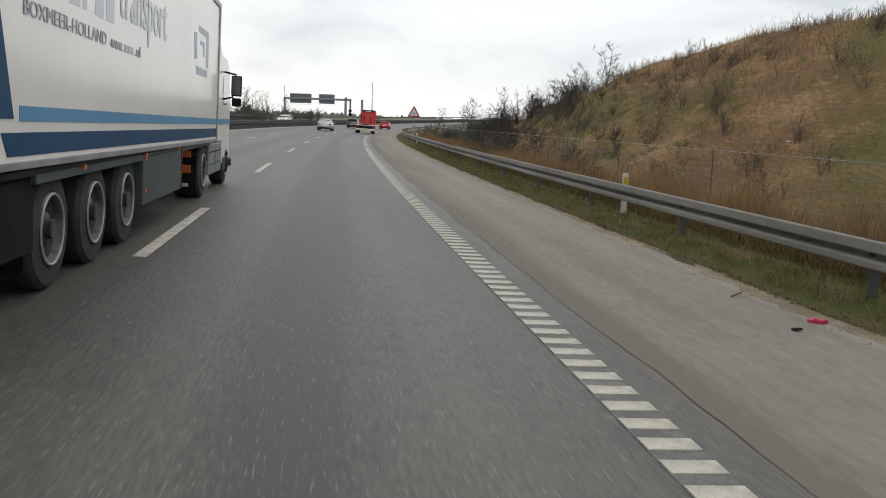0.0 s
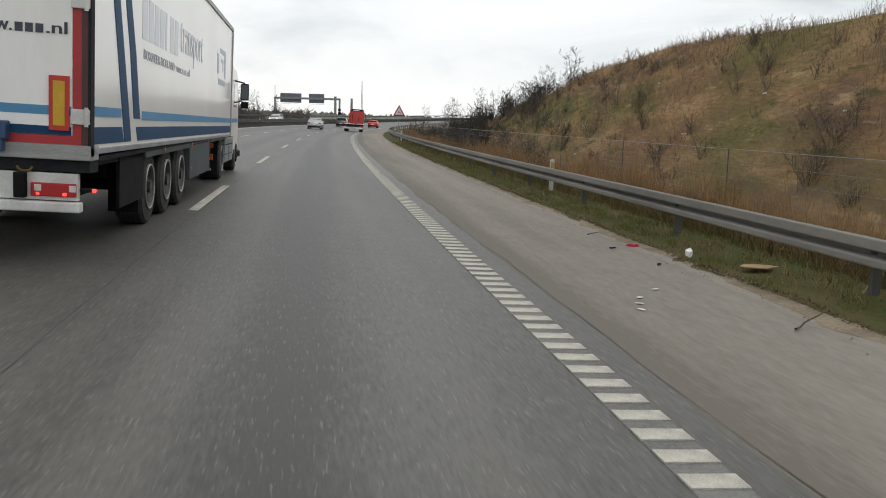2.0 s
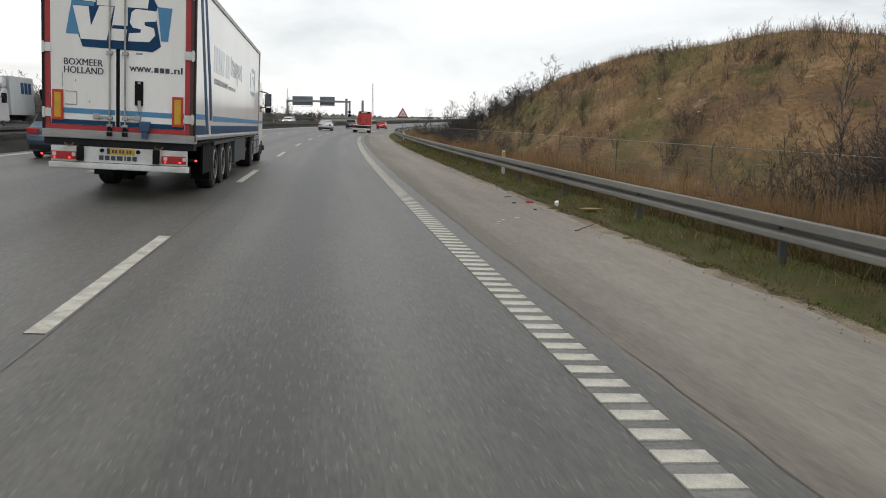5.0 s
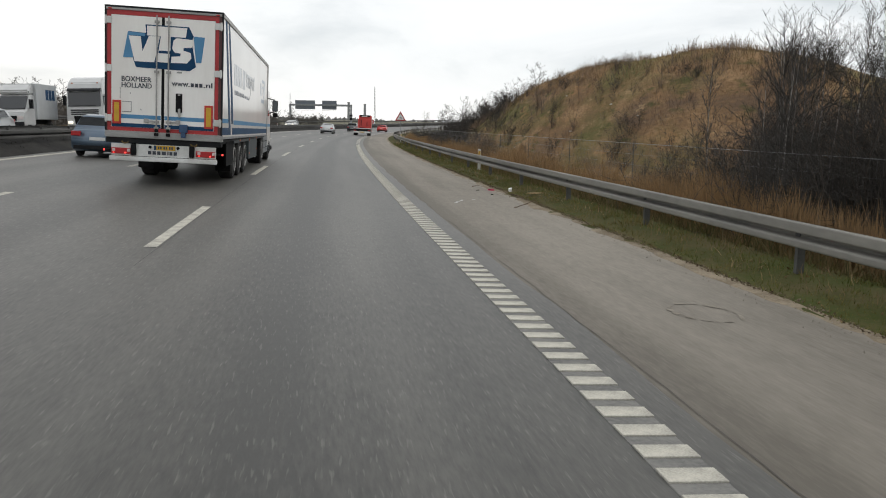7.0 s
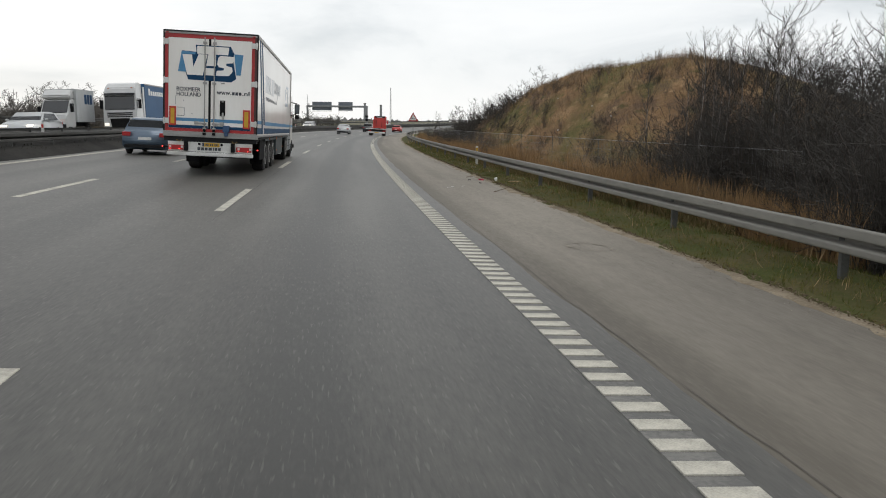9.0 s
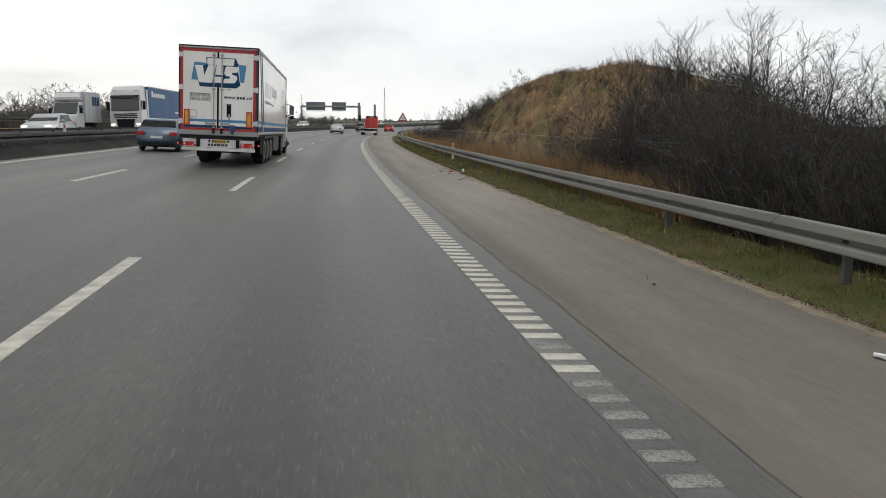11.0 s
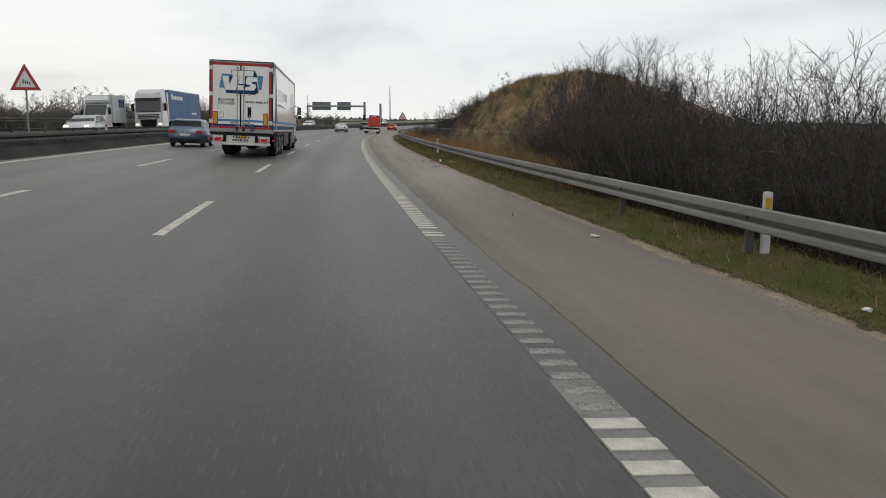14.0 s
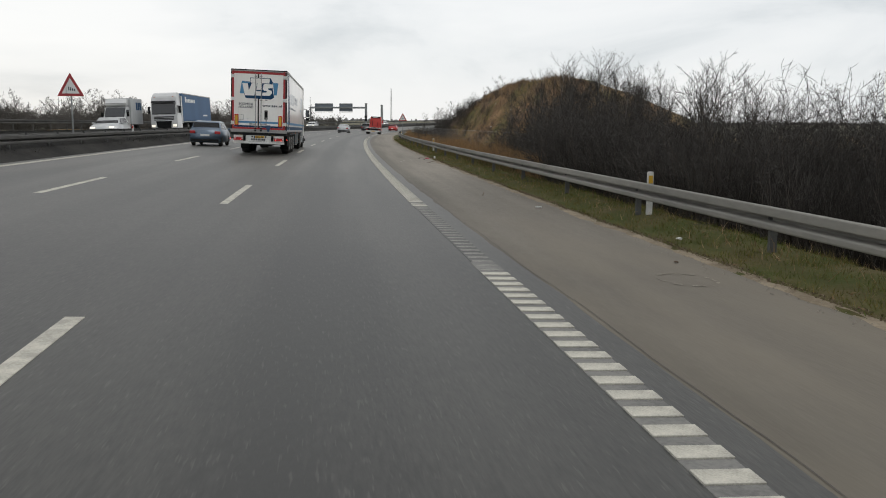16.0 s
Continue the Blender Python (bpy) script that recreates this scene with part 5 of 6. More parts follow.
def curtain_lorry(m):
    v = thing("articulated_lorry", "white-cabbed articulated lorry with a blue curtain-sided trailer coming towards the camera", "lorry", m=m)
    bm = bmesh.new()
    prism(bm, [(13.9, 0.42), (13.9, 3.86), (14.5, 3.92), (15.2, 3.80), (15.62, 3.48), (15.80, 3.05), (15.96, 1.9), (16.05, 1.2), (16.05, 0.42)], "x", -1.22, 1.22)
    for q in bm.verts:
        if q.co.z > 3.2:
            q.co.x *= 0.90
    bmesh.ops.bevel(bm, geom=list(bm.edges), offset=0.07, segments=2, affect="EDGES")
    cb = part("cab", bm, M_WHITECAR, v, "white cab")
    part("windscreen", prism(bmesh.new(), [(15.80, 2.86), (15.985, 1.86), (16.01, 1.86), (15.825, 2.88)], "x", -1.08, 1.08), M_GLASS, cb, "dark windscreen")
    part("sun_visor", prism(bmesh.new(), [(15.70, 3.08), (16.05, 2.92), (16.05, 2.96), (15.70, 3.14)], "x", -1.10, 1.10), M_CHASSIS, cb, "dark sun visor")
    each("side_window", ((1.215, 1.232, 14.75, 15.6, 1.95, 2.7), (-1.232, -1.215, 14.75, 15.6, 1.95, 2.7)), M_GLASS, cb, "dark side window")
    each("side_fairing", ((1.16, 1.22, 13.5, 13.95, 1.0, 3.6), (-1.22, -1.16, 13.5, 13.95, 1.0, 3.6)), M_WHITECAR, cb, bevel=0.02)
    each("grille", [(-0.92, 0.92, 16.00, 16.06, z, z + 0.08) for z in (1.30, 1.44, 1.58)], M_CHASSIS, cb, bevel=0.01)
    part("lower_grille", prism(bmesh.new(), [(-0.72, 1.22), (0.72, 1.22), (0.62, 0.62), (0.45, 0.50), (-0.45, 0.50), (-0.62, 0.62)], "y", 16.03, 16.125), M_BLACK, cb, "black lower grille")
    each("marker_lamp", ((0.80, 0.90, 15.58, 15.66, 3.44, 3.50), (-0.90, -0.80, 15.58, 15.66, 3.44, 3.50)), M_ORANGE, cb, "small orange roof lamp")
    each("windscreen_wiper", ((0.05, 0.75, 16.00, 16.03, 1.90, 1.93), (-0.75, -0.05, 16.00, 16.03, 1.90, 1.93)), M_BLACK, cb)
    each("head_lamp", ((0.82, 1.14, 15.98, 16.13, 0.70, 0.88), (-1.14, -0.82, 15.98, 16.13, 0.70, 0.88)), M_HEAD, cb, "lit head lamp", bevel=0.03)
    part("bumper", boxes((-1.2, 1.2, 16.0, 16.12, 0.36, 0.60), bevel=0.04), M_BUMPER, cb)
    part("plate", boxes((-0.26, 0.26, 16.11, 16.135, 0.37, 0.47)), M_SIGNWHITE, cb)
    each("mirror", ((1.30, 1.52, 15.6, 15.72, 1.95, 2.6), (-1.52, -1.30, 15.6, 15.72, 1.95, 2.6)), M_BLACK, cb, bevel=0.04)
    each("mirror_arm", ((1.18, 1.34, 15.62, 15.68, 2.50, 2.54), (-1.34, -1.18, 15.62, 15.68, 2.50, 2.54)), M_BLACK, cb)
    blue = mat("blue_tarpaulin", (0.020, 0.080, 0.185), (0.028, 0.100, 0.22), 0.55, 0.6, fine=0.2, stretch=(1, 1.5, 0.3))
    bd = part("trailer_body", boxes((-1.26, 1.26, 0.0, 13.5, 1.12, 3.85), bevel=0.02), blue, v, "blue tarpaulin-sided trailer")
    each("edge_rail", [(x - 0.02, x + 0.02, 0.0, 13.5, z, z + 0.09) for x in (-1.27, 1.27) for z in (1.10, 3.78)], M_ALU, bd)
    each("strap", [(x - 0.008, x + 0.008, 0.9 + 0.97 * k, 0.95 + 0.97 * k, 1.02, 1.35) for k in range(13) for x in (-1.268, 1.268)], M_CHASSIS, bd, "dark curtain strap")
    each("letter_bar", [(x - 0.006, x + 0.006, 8.0 + 0.66 * k, 8.5 + 0.66 * k, 3.02, 3.02 + (0.52 if k == 6 else 0.34)) for k in range(7) for x in (-1.262, 1.262)], M_SIGNWHITE, bd)
    each("letter_bar", [(x - 0.006, x + 0.006, 2.0, 4.2, 1.75, 1.90) for x in (-1.262, 1.262)], M_SIGNWHITE, bd)
    part("chassis", boxes((-0.6, 0.6, 0.2, 15.8, 0.75, 1.10), (-1.2, 1.2, 5.6, 9.2, 0.55, 1.05)), M_CHASSIS, v, "dark chassis and pallet box")
    for yy, wd in ((2.2, 0.38), (3.5, 0.38), (4.8, 0.38), (11.6, 0.5), (15.1, 0.32)):
        for sg in (1, -1):
            wheel(v, sg * 1.03, yy, 0.51, wd, sg)
    return v


curtain_lorry(at_road(57.0, -14.4, extra=180))
M_BLUECAR = mat("steel_blue_paint", (0.085, 0.125, 0.175), (0.11, 0.15, 0.20), 0.3, 1.0, metal=0.4, coat=0.4)
car("car", "steel blue estate car passing the lorry on the inner lane", at_road(10.8, -5.45), M_BLUECAR, length=4.4, height=1.5, estate=True)


# ---- bare winter trees and shrubs ----
def twig_tube(V, F, pts, r0, r1, n):
    """A tapered tube along pts."""
    base = len(V)
    m = len(pts)
    for i, p in enumerate(pts):
        a = (pts[min(i + 1, m - 1)] - pts[max(i - 1, 0)]).normalized()
        u = a.orthogonal().normalized()
        w = a.cross(u)
        r = r0 + (r1 - r0) * i / (m - 1)
        for k in range(n):
            t = 2 * math.pi * k / n
            V.append(p + (u * math.cos(t) + w * math.sin(t)) * r)
    for i in range(m - 1):
        for k in range(n):
            F.append((base + i * n + k, base + i * n + (k + 1) % n, base + (i + 1) * n + (k + 1) % n, base + (i + 1) * n + k))


def limb(rng, start, way, length, segs, wander, lift):
    pts, p, d = [start.copy()], start.copy(), way.normalized()
    for _ in range(segs):
        d = (d + Vector((rng.gauss(0, wander), rng.gauss(0, wander), rng.gauss(0, wander) + lift))).normalized()
        p = p + d * (length / segs)
        pts.append(p.copy())
    return pts


def grow(rng, V, F, pts, r, level, kids, ratio, spread, lift, thin):
    if level == 0:
        return
    for k in range(kids[0]):
        t = 0.15 + 0.85 * (k + rng.random()) / kids[0]
        i = min(int(t * (len(pts) - 1)), len(pts) - 2)
        f = t * (len(pts) - 1) - i
        p = pts[i].lerp(pts[i + 1], f)
        a = (pts[i + 1] - pts[i]).normalized()
        side = Vector((rng.gauss(0, 1), rng.gauss(0, 1), rng.gauss(0, 0.6))).normalized()
        d = (a * (1 - spread) + side * spread).normalized()
        ln = (pts[-1] - pts[0]).length * ratio * rng.uniform(0.55, 1.1) * (1.15 - 0.55 * t)
        q = limb(rng, p, d, ln, 3 if level > 2 else 2, 0.16 if level > 1 else 0.24, lift)
        r2 = max(thin, r * 0.45 * (1.1 - 0.6 * t))
        if level > 1:
            twig_tube(V, F, q, r2, max(thin * 0.6, r2 * 0.35), 3)
        else:                                      # the last twigs are slim bent spikes
            n, u = len(V), d.orthogonal().normalized() * r2
            w = d.cross(u)
            V.extend((q[0] + u, q[0] - u, q[1] + u * 0.7, q[1] - u * 0.7, q[1] + w * 0.8, q[-1]))
            F.extend(((n, n + 1, n + 3, n + 2), (n + 2, n + 3, n + 5), (n + 3, n + 4, n + 5)))
            continue
        grow(rng, V, F, q, r2, level - 1, kids[1:], ratio * 1.05, spread, lift, thin)


def make_tree(seed, height, bark, kids, ratio=0.42, spread=0.55, lift=0.10, lean=0.03, trunk_r=0.07, thin=0.006, name="tree", label="", cat="tree", stems=1, twig=None):
    rng = random.Random(seed)
    t = thing(name, label, cat, "bare trees and shrubs")
    TV, TF, V, F = [], [], [], []
    for s_ in range(stems):
        out = 0.0 if stems == 1 else 0.38
        way = Vector((rng.gauss(0, lean + out), rng.gauss(0, lean + out), 1))
        foot = Vector((rng.gauss(0, 0.22), rng.gauss(0, 0.22), -0.15)) if stems > 1 else Vector((0, 0, -0.2))
        h = height * (1 if stems == 1 else rng.uniform(0.6, 1.05))
        pts = limb(rng, foot, way, h, 7, 0.06 if stems == 1 else 0.12, 0.06)
        twig_tube(TV, TF, pts, trunk_r, trunk_r * 0.15, 6 if stems == 1 else 3)
        up = pts if stems > 1 else pts[1:]
        grow(rng, V, F, up, trunk_r * 0.8, len(kids), kids, ratio, spread, lift, thin)
    raw("trunk", TV, TF, bark, t, smooth=True)
    raw("crown", V, F, twig or M_TWIG, t)
    return t


TREES = [make_tree(11, 7.6, M_BIRCH, (28, 9, 6), ratio=0.36, spread=0.46, label="bare birch tree with a pale trunk and fine twigs", trunk_r=0.055, thin=0.0042, lift=0.17),
         make_tree(12, 6.6, M_BARK, (22, 9, 7), ratio=0.46, label="bare dark tree with a spreading crown of twigs", trunk_r=0.06, thin=0.0048, spread=0.56, lift=0.13),
         make_tree(13, 7.4, M_BIRCH, (28, 8, 6), ratio=0.33, spread=0.44, label="slim bare birch tree beside the motorway", trunk_r=0.048, thin=0.0042, lift=0.21, lean=0.06),
         make_tree(14, 5.6, M_BARK, (20, 9, 7), ratio=0.50, label="bare roadside tree with crooked limbs", thin=0.0052, spread=0.62, trunk_r=0.062, lift=0.12)]
BUSHES = [make_tree(21 + k, h, M_BARK, kids, ratio=0.42, spread=0.50, lift=0.10, trunk_r=0.014, thin=0.0042, name="shrub", label=lab, cat="shrub", stems=st)
          for k, (h, kids, st, lab) in enumerate(((2.6, (11, 8), 16, "dense bare shrub with dark brown twigs"), (2.2, (10, 8), 18, "tangled leafless shrub behind the guard rail"),
                                                  (3.0, (12, 8), 14, "tall bare shrub with upright twigs"), (1.9, (10, 8), 16, "low dense leafless shrub")))]
FAR_TREES = [make_tree(31 + k, h, M_BARK, (13, 5, 4), ratio=0.5, spread=0.6, trunk_r=0.09, thin=0.022, label="bare tree beyond the opposite carriageway", twig=M_FARTWIG) for k, h in enumerate((7.0, 6.2, 7.6))]
FAR_BUSHES = [make_tree(41 + k, 2.6, M_BARK, (6, 4), ratio=0.5, spread=0.6, trunk_r=0.03, thin=0.022, name="shrub", label="dark bare shrub beyond the opposite carriageway", cat="shrub", stems=12, twig=M_FARTWIG) for k in range(2)]
KINDS = {"tree": TREES, "shrub": BUSHES, "far_tree": FAR_TREES, "far_shrub": FAR_BUSHES}
SCRUB = [make_tree(51 + k, 2.2, M_BARK, (7, 5), ratio=0.42, spread=0.5, lift=0.12, trunk_r=0.03, thin=0.013, name="shrub", label="small bare shrub on the embankment", cat="shrub", stems=6, twig=M_SCRUB) for k in range(3)]
KINDS["scrub"] = SCRUB
used = set()


def plant(kind, k, s, d, scale, rng):
    """Puts a tree or shrub on the ground; the first of each kind is the model itself."""
    src = KINDS[kind][k % len(KINDS[kind])]
    k = k % len(KINDS[kind])
    p = P(s, d, land(s, d) - 0.03)
    m = Matrix.Translation(p) @ pose(0, 0, 0, rng.gauss(0, 2), rng.gauss(0, 2), rng.uniform(0, 360))
    key = (kind, k)
    if key not in used:
        used.add(key)
        ob = src
        ob.matrix_basis = m
    else:
        ob = copy_thing(src, m)
    ob.scale = (scale * rng.uniform(0.9, 1.1), scale * rng.uniform(0.9, 1.1), scale)
    return ob


FV, FF = [], []
HV, HF = [], []


def thicken(k, s, d, scale, rng, models=FAR_BUSHES, FV=FV, FF=FF):
    """Adds a shrub to one joined mesh, that of the far thicket or another."""
    src = models[k]
    m = Matrix.Translation(P(s, d, land(s, d) - 0.03)) @ pose(0, 0, 0, 0, 0, rng.uniform(0, 360)) @ Matrix.Scale(scale, 4)
    for ch in src.children:
        i = len(FV)
        FV.extend(m @ v.co for v in ch.data.vertices)
        FF.extend(tuple(i + q for q in p.vertices) for p in ch.data.polygons)


rng = random.Random(5)
# the stand of trees behind the rail, closest at its end by the embankment
for k in range(30):
    plant("tree", rng.choice((0, 0, 2, 2, 1, 3)), rng.uniform(-14, -7.2), 10.8 + 6.5 * rng.random(), rng.uniform(0.42, 0.62), rng)
for k in range(8):
    plant("tree", rng.choice((0, 2, 3)), rng.uniform(-19, -13), rng.uniform(13, 21), rng.uniform(0.38, 0.52), rng)
for k in range(44):                                # a close, tall clump where the embankment ends
    plant("shrub", rng.choice((0, 2, 2, 1)), rng.uniform(-13, -7.8), 10.6 + 3.0 * rng.random() ** 1.2, rng.uniform(0.85, 1.2), rng)
for k in range(50):
    plant("shrub", rng.randrange(4), rng.uniform(-24, -13.5), 9.5 + 5.0 * rng.random() ** 1.4, rng.uniform(0.8, 1.15), rng)
for k in range(46):                                # shrubs climb the end of the embankment
    s_ = rng.uniform(-7.0, 2.5)
    plant("shrub", rng.randrange(4), s_, rng.uniform(12.6 + max(0.0, s_ + 4.0) * 0.35, 17.5), rng.uniform(0.34, 0.62), rng)
for k in range(46):                                # the clump thins towards the embankment's foot
    s_ = rng.uniform(-8.2, -2.4)
    plant("shrub", rng.choice((0, 2, 2, 1)), s_, 9.7 + 3.0 * rng.random(), rng.uniform(0.62, 0.95) * (1.0 - 0.05 * (s_ + 8.2)), rng)
for k in range(18):
    plant("tree", rng.choice((0, 2, 0, 2, 3)), rng.uniform(-9.5, -3.0), 10.0 + 3.0 * rng.random(), rng.uniform(0.40, 0.58), rng)
# lower thicket
for k in range(80):
    plant("shrub", rng.randrange(4), rng.uniform(-36, -18), 9.4 + 6.5 * rng.random() ** 1.3, rng.uniform(0.75, 1.1), rng)
for k in range(10):
    plant("tree", rng.choice((1, 3, 3)), rng.uniform(-33, -21), rng.uniform(12.5, 17), rng.uniform(0.34, 0.50), rng)
# scrub on the field behind
BV, BF = [], []
for k in range(130):
    thicken(rng.randrange(2), rng.uniform(-36, -3), 16 + 46 * rng.random() ** 1.3, rng.uniform(0.6, 1.05), rng, FAR_BUSHES, BV, BF)
tagged(raw("back_thicket", BV, BF, M_TWIG), "dark bare scrub on the field behind the thicket", "shrub", kind="stuff")
for k in range(20):
    plant("shrub", rng.randrange(4), rng.uniform(-24, -6), rng.uniform(15, 24), rng.uniform(0.8, 1.2), rng)
# dark thicket and copse at the far, lower end of the embankment
for k in range(64):
    s_ = 20 + 46 * rng.random() ** 0.85
    plant("shrub", rng.randrange(4), s_, 9.6 + 5.2 * rng.random() * smooth_step(16, 34, s_), rng.uniform(0.42, 0.80) * (0.7 + 0.3 * smooth_step(20, 34, s_)), rng)
for k in range(26):
    plant("far_tree", rng.randrange(3), rng.uniform(40, 104), rng.uniform(10.5, 20), rng.uniform(0.30, 0.50), rng)
DV, DF = [], []
for k in range(70):
    thicken(rng.randrange(2), rng.uniform(36, 140), rng.uniform(10.0, 18), rng.uniform(0.4, 0.75), rng, FAR_BUSHES, DV, DF)
tagged(raw("copse_thicket", DV, DF, M_TWIG), "dark bare thicket at the low end of the embankment", "shrub", kind="stuff")
# single shrubs by the fence and on the slope
for k in range(14):
    plant("shrub", rng.randrange(4), rng.uniform(4, 66), rng.uniform(9.4, 10.4), rng.uniform(0.26, 0.5), rng)
for k in range(230):
    d = rng.uniform(10.8, 15.0)
    thicken(rng.randrange(3), rng.uniform(-5, 66), d, rng.uniform(0.14, 0.36) if d < 12.6 else rng.uniform(0.10, 0.27), rng, SCRUB, HV, HF)
for k in range(90):
    q = rng.uniform(-4, 58)
    if noise.noise(Vector((q * 0.16, 5.0, 7.0))) > 0.02:
        thicken(rng.randrange(3), q, rng.uniform(12.6, 14.4), rng.uniform(0.24, 0.42), rng, SCRUB, HV, HF)
for k in range(70):
    thicken(rng.randrange(3), rng.uniform(-4, 60), rng.uniform(13.2, 15.2), rng.uniform(0.12, 0.28), rng, SCRUB, HV, HF)
for k in range(30):                                # darker bushes in loose groups on the slope
    q = rng.choice((1.5, 6.0, 12.5, 19.0, 27.0, 36.0)) + rng.gauss(0, 1.6)
    plant("shrub", rng.randrange(4), q, rng.choice((11.6, 13.2, 13.8)) + rng.gauss(0, 0.35), rng.uniform(0.20, 0.36), rng)
for k in range(3):
    plant("scrub", k, 12 + 11 * k, rng.uniform(11.2, 12.4), 0.5, rng)
tagged(raw("hill_scrub", HV, HF, M_SCRUB), "low bare scrub scattered over the embankment", "shrub", kind="stuff")
for k in range(9):
    plant("tree", rng.choice((1, 3)), rng.uniform(0, 60), rng.uniform(11.6, 14.6), rng.uniform(0.08, 0.16), rng)
# trees beyond the opposite carriageway
for k in range(75):
    thicken(rng.randrange(2), rng.uniform(70, 215), rng.uniform(-44, -27.5), rng.uniform(1.1, 1.9), rng)
for k in range(56):
    plant("far_tree", rng.randrange(3), rng.uniform(82, 150), rng.uniform(-58, -34), rng.uniform(0.6, 0.85), rng)
for k in range(70):
    thicken(rng.randrange(2), rng.uniform(80, 160), rng.uniform(-50, -30), rng.uniform(1.0, 1.7), rng)
for k in range(110):
    thicken(rng.randrange(2), rng.uniform(52, 120), rng.uniform(-52, -36), rng.uniform(1.0, 1.45), rng)
for k in range(34):
    plant("far_tree", rng.randrange(3), rng.uniform(150, 225), rng.uniform(-60, -31), rng.uniform(0.7, 1.0), rng)
for k in range(50):
    thicken(rng.randrange(2), rng.uniform(150, 260), rng.uniform(-46, -28.5), rng.uniform(0.9, 1.5), rng)
for ob in FAR_BUSHES:
    plant("far_shrub", FAR_BUSHES.index(ob), rng.uniform(78, 90), rng.uniform(10, 14), 0.9, rng)
tagged(raw("far_thicket", FV, FF, M_FARTWIG), "dark bare thicket along the far roadsides", "shrub", kind="stuff")

# woods on the horizon: many slim stems and boughs
WV, WF = [], []
RV, RF = [], []
r = random.Random(91)
# distance haze is put into the colour of the horizon woods
M_WOODS = mat("hazed_woods_bark", (0.27, 0.268, 0.262), (0.20, 0.197, 0.19), 0.95, 0.05, spec=0.05)
for _ in range(15000):
    left = r.random() < 0.6
    if left:
        s, d = r.uniform(330, 1700), -r.uniform(34, 420)
    else:
        s, d = r.uniform(20, 900), r.uniform(60, 420)
    VV, VF = (WV, WF) if left else (RV, RF)
    clump = noise.noise(Vector((s * 0.012, d * 0.012, 4)))
    p = P(s, d, land(s, d) - 0.3)
    h = max(0.8, (1.3 + 2.8 * clump) * r.uniform(0.5, 1.1))
    a, w = r.uniform(0, 6.28), r.uniform(0.25, 0.9)
    u = Vector((math.cos(a), math.sin(a), 0)) * w
    lean_ = Vector((r.gauss(0, 0.25), r.gauss(0, 0.25), 0)) * h
    i = len(VV)
    VV += [p - u, p + u, p + u * 1.3 + lean_ * 0.5 + Vector((0, 0, h * 0.6)), p + lean_ + Vector((0, 0, h)), p - u * 1.3 + lean_ * 0.5 + Vector((0, 0, h * 0.55))]
    VF.append((i, i + 1, i + 2, i + 3, i + 4))
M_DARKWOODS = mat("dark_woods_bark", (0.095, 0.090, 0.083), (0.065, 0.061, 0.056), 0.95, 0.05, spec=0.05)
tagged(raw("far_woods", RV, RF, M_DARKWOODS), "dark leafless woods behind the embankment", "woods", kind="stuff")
tagged(raw("far_woods", WV, WF, M_WOODS), "low leafless woods on the horizon, greyed with painted haze", "woods", kind="stuff")


# ---- grass, reeds and dead stalks ----
def blades(name, label, count, s_range, d_of, h_range, width, material, lean, seed, keep=None, spike=False):
    r = random.Random(seed)
    V, F = [], []
    for _ in range(count):
        s, d = r.uniform(*s_range), d_of(r)
        if keep and not keep(s, d, r):
            continue
        p = P(s, d, land(s, d) - 0.01)
        h = r.uniform(*h_range) * (0.6 + 0.8 * abs(noise.noise(Vector((s * 0.5, d * 0.9, seed)))))
        a = r.uniform(0, 2 * math.pi)
        w = Vector((math.cos(a), math.sin(a), 0)) * width * r.uniform(0.6, 1.3)
        b = Vector((r.gauss(0, lean), r.gauss(0, lean), 1)).normalized() * h
        i = len(V)
        if spike:
            V += [p - w, p + w, p + b]
            F.append((i, i + 1, i + 2))
            continue
        V += [p - w, p + w, p + b * 0.6 + w * 0.6, p + b * 0.6 - w * 0.6, p + b + Vector((r.gauss(0, lean), r.gauss(0, lean), 0)) * h * 0.4]
        F += [(i, i + 1, i + 2, i + 3), (i + 3, i + 2, i + 4)]
    ob = raw(name, V, F, material)
    return tagged(ob, label, "grass", kind="stuff")


def patch(mul, cut):
    return lambda s, d, r: noise.noise(Vector((s * mul, d * mul, 9))) + r.uniform(-0.25, 0.25) > cut


def ragged(s, d, r):
    """Thins the grass out towards its uneven edge and over bare patches."""
    edge = 7.44 + 0.16 * noise.noise(Vector((s * 0.8, 6.0, 2.0))) + 0.12 * noise.noise(Vector((s * 2.9, 6.0, 4.0)))
    bare = noise.noise(Vector((s * 0.9, d * 2.2, 15.0)))
    return d > edge + abs(r.gauss(0, 0.05)) and bare + r.uniform(-0.35, 0.35) > -0.22


def tussock(s, d, r):
    return d > 7.55 and noise.noise(Vector((s * 1.9, d * 3.1, 21.0))) + r.uniform(-0.1, 0.1) > 0.16


blades("verge_grass", "short green winter grass under the guard rail", 150000, (-48, 60), lambda r: 7.34 + 1.9 * r.random() ** 0.95, (0.04, 0.12), 0.006, M_GRASS, 0.6, 31, ragged, True)
blades("grass_tussocks", "taller tussocks of green and yellowed grass in the verge", 60000, (-46, 40), lambda r: 7.5 + 1.7 * r.random(), (0.10, 0.24), 0.005, M_GRASS, 0.45, 46, tussock, True)
blades("dead_leaves", "brown dead leaves and stalks lying in the verge", 9000, (-46, 40), lambda r: 7.42 + 1.3 * r.random(), (0.02, 0.07), 0.018, mat("dead_leaf", (0.15, 0.095, 0.05), (0.24, 0.17, 0.10), 0.9, 2.0, spec=0.1, island=0.6), 1.6, 47, ragged)
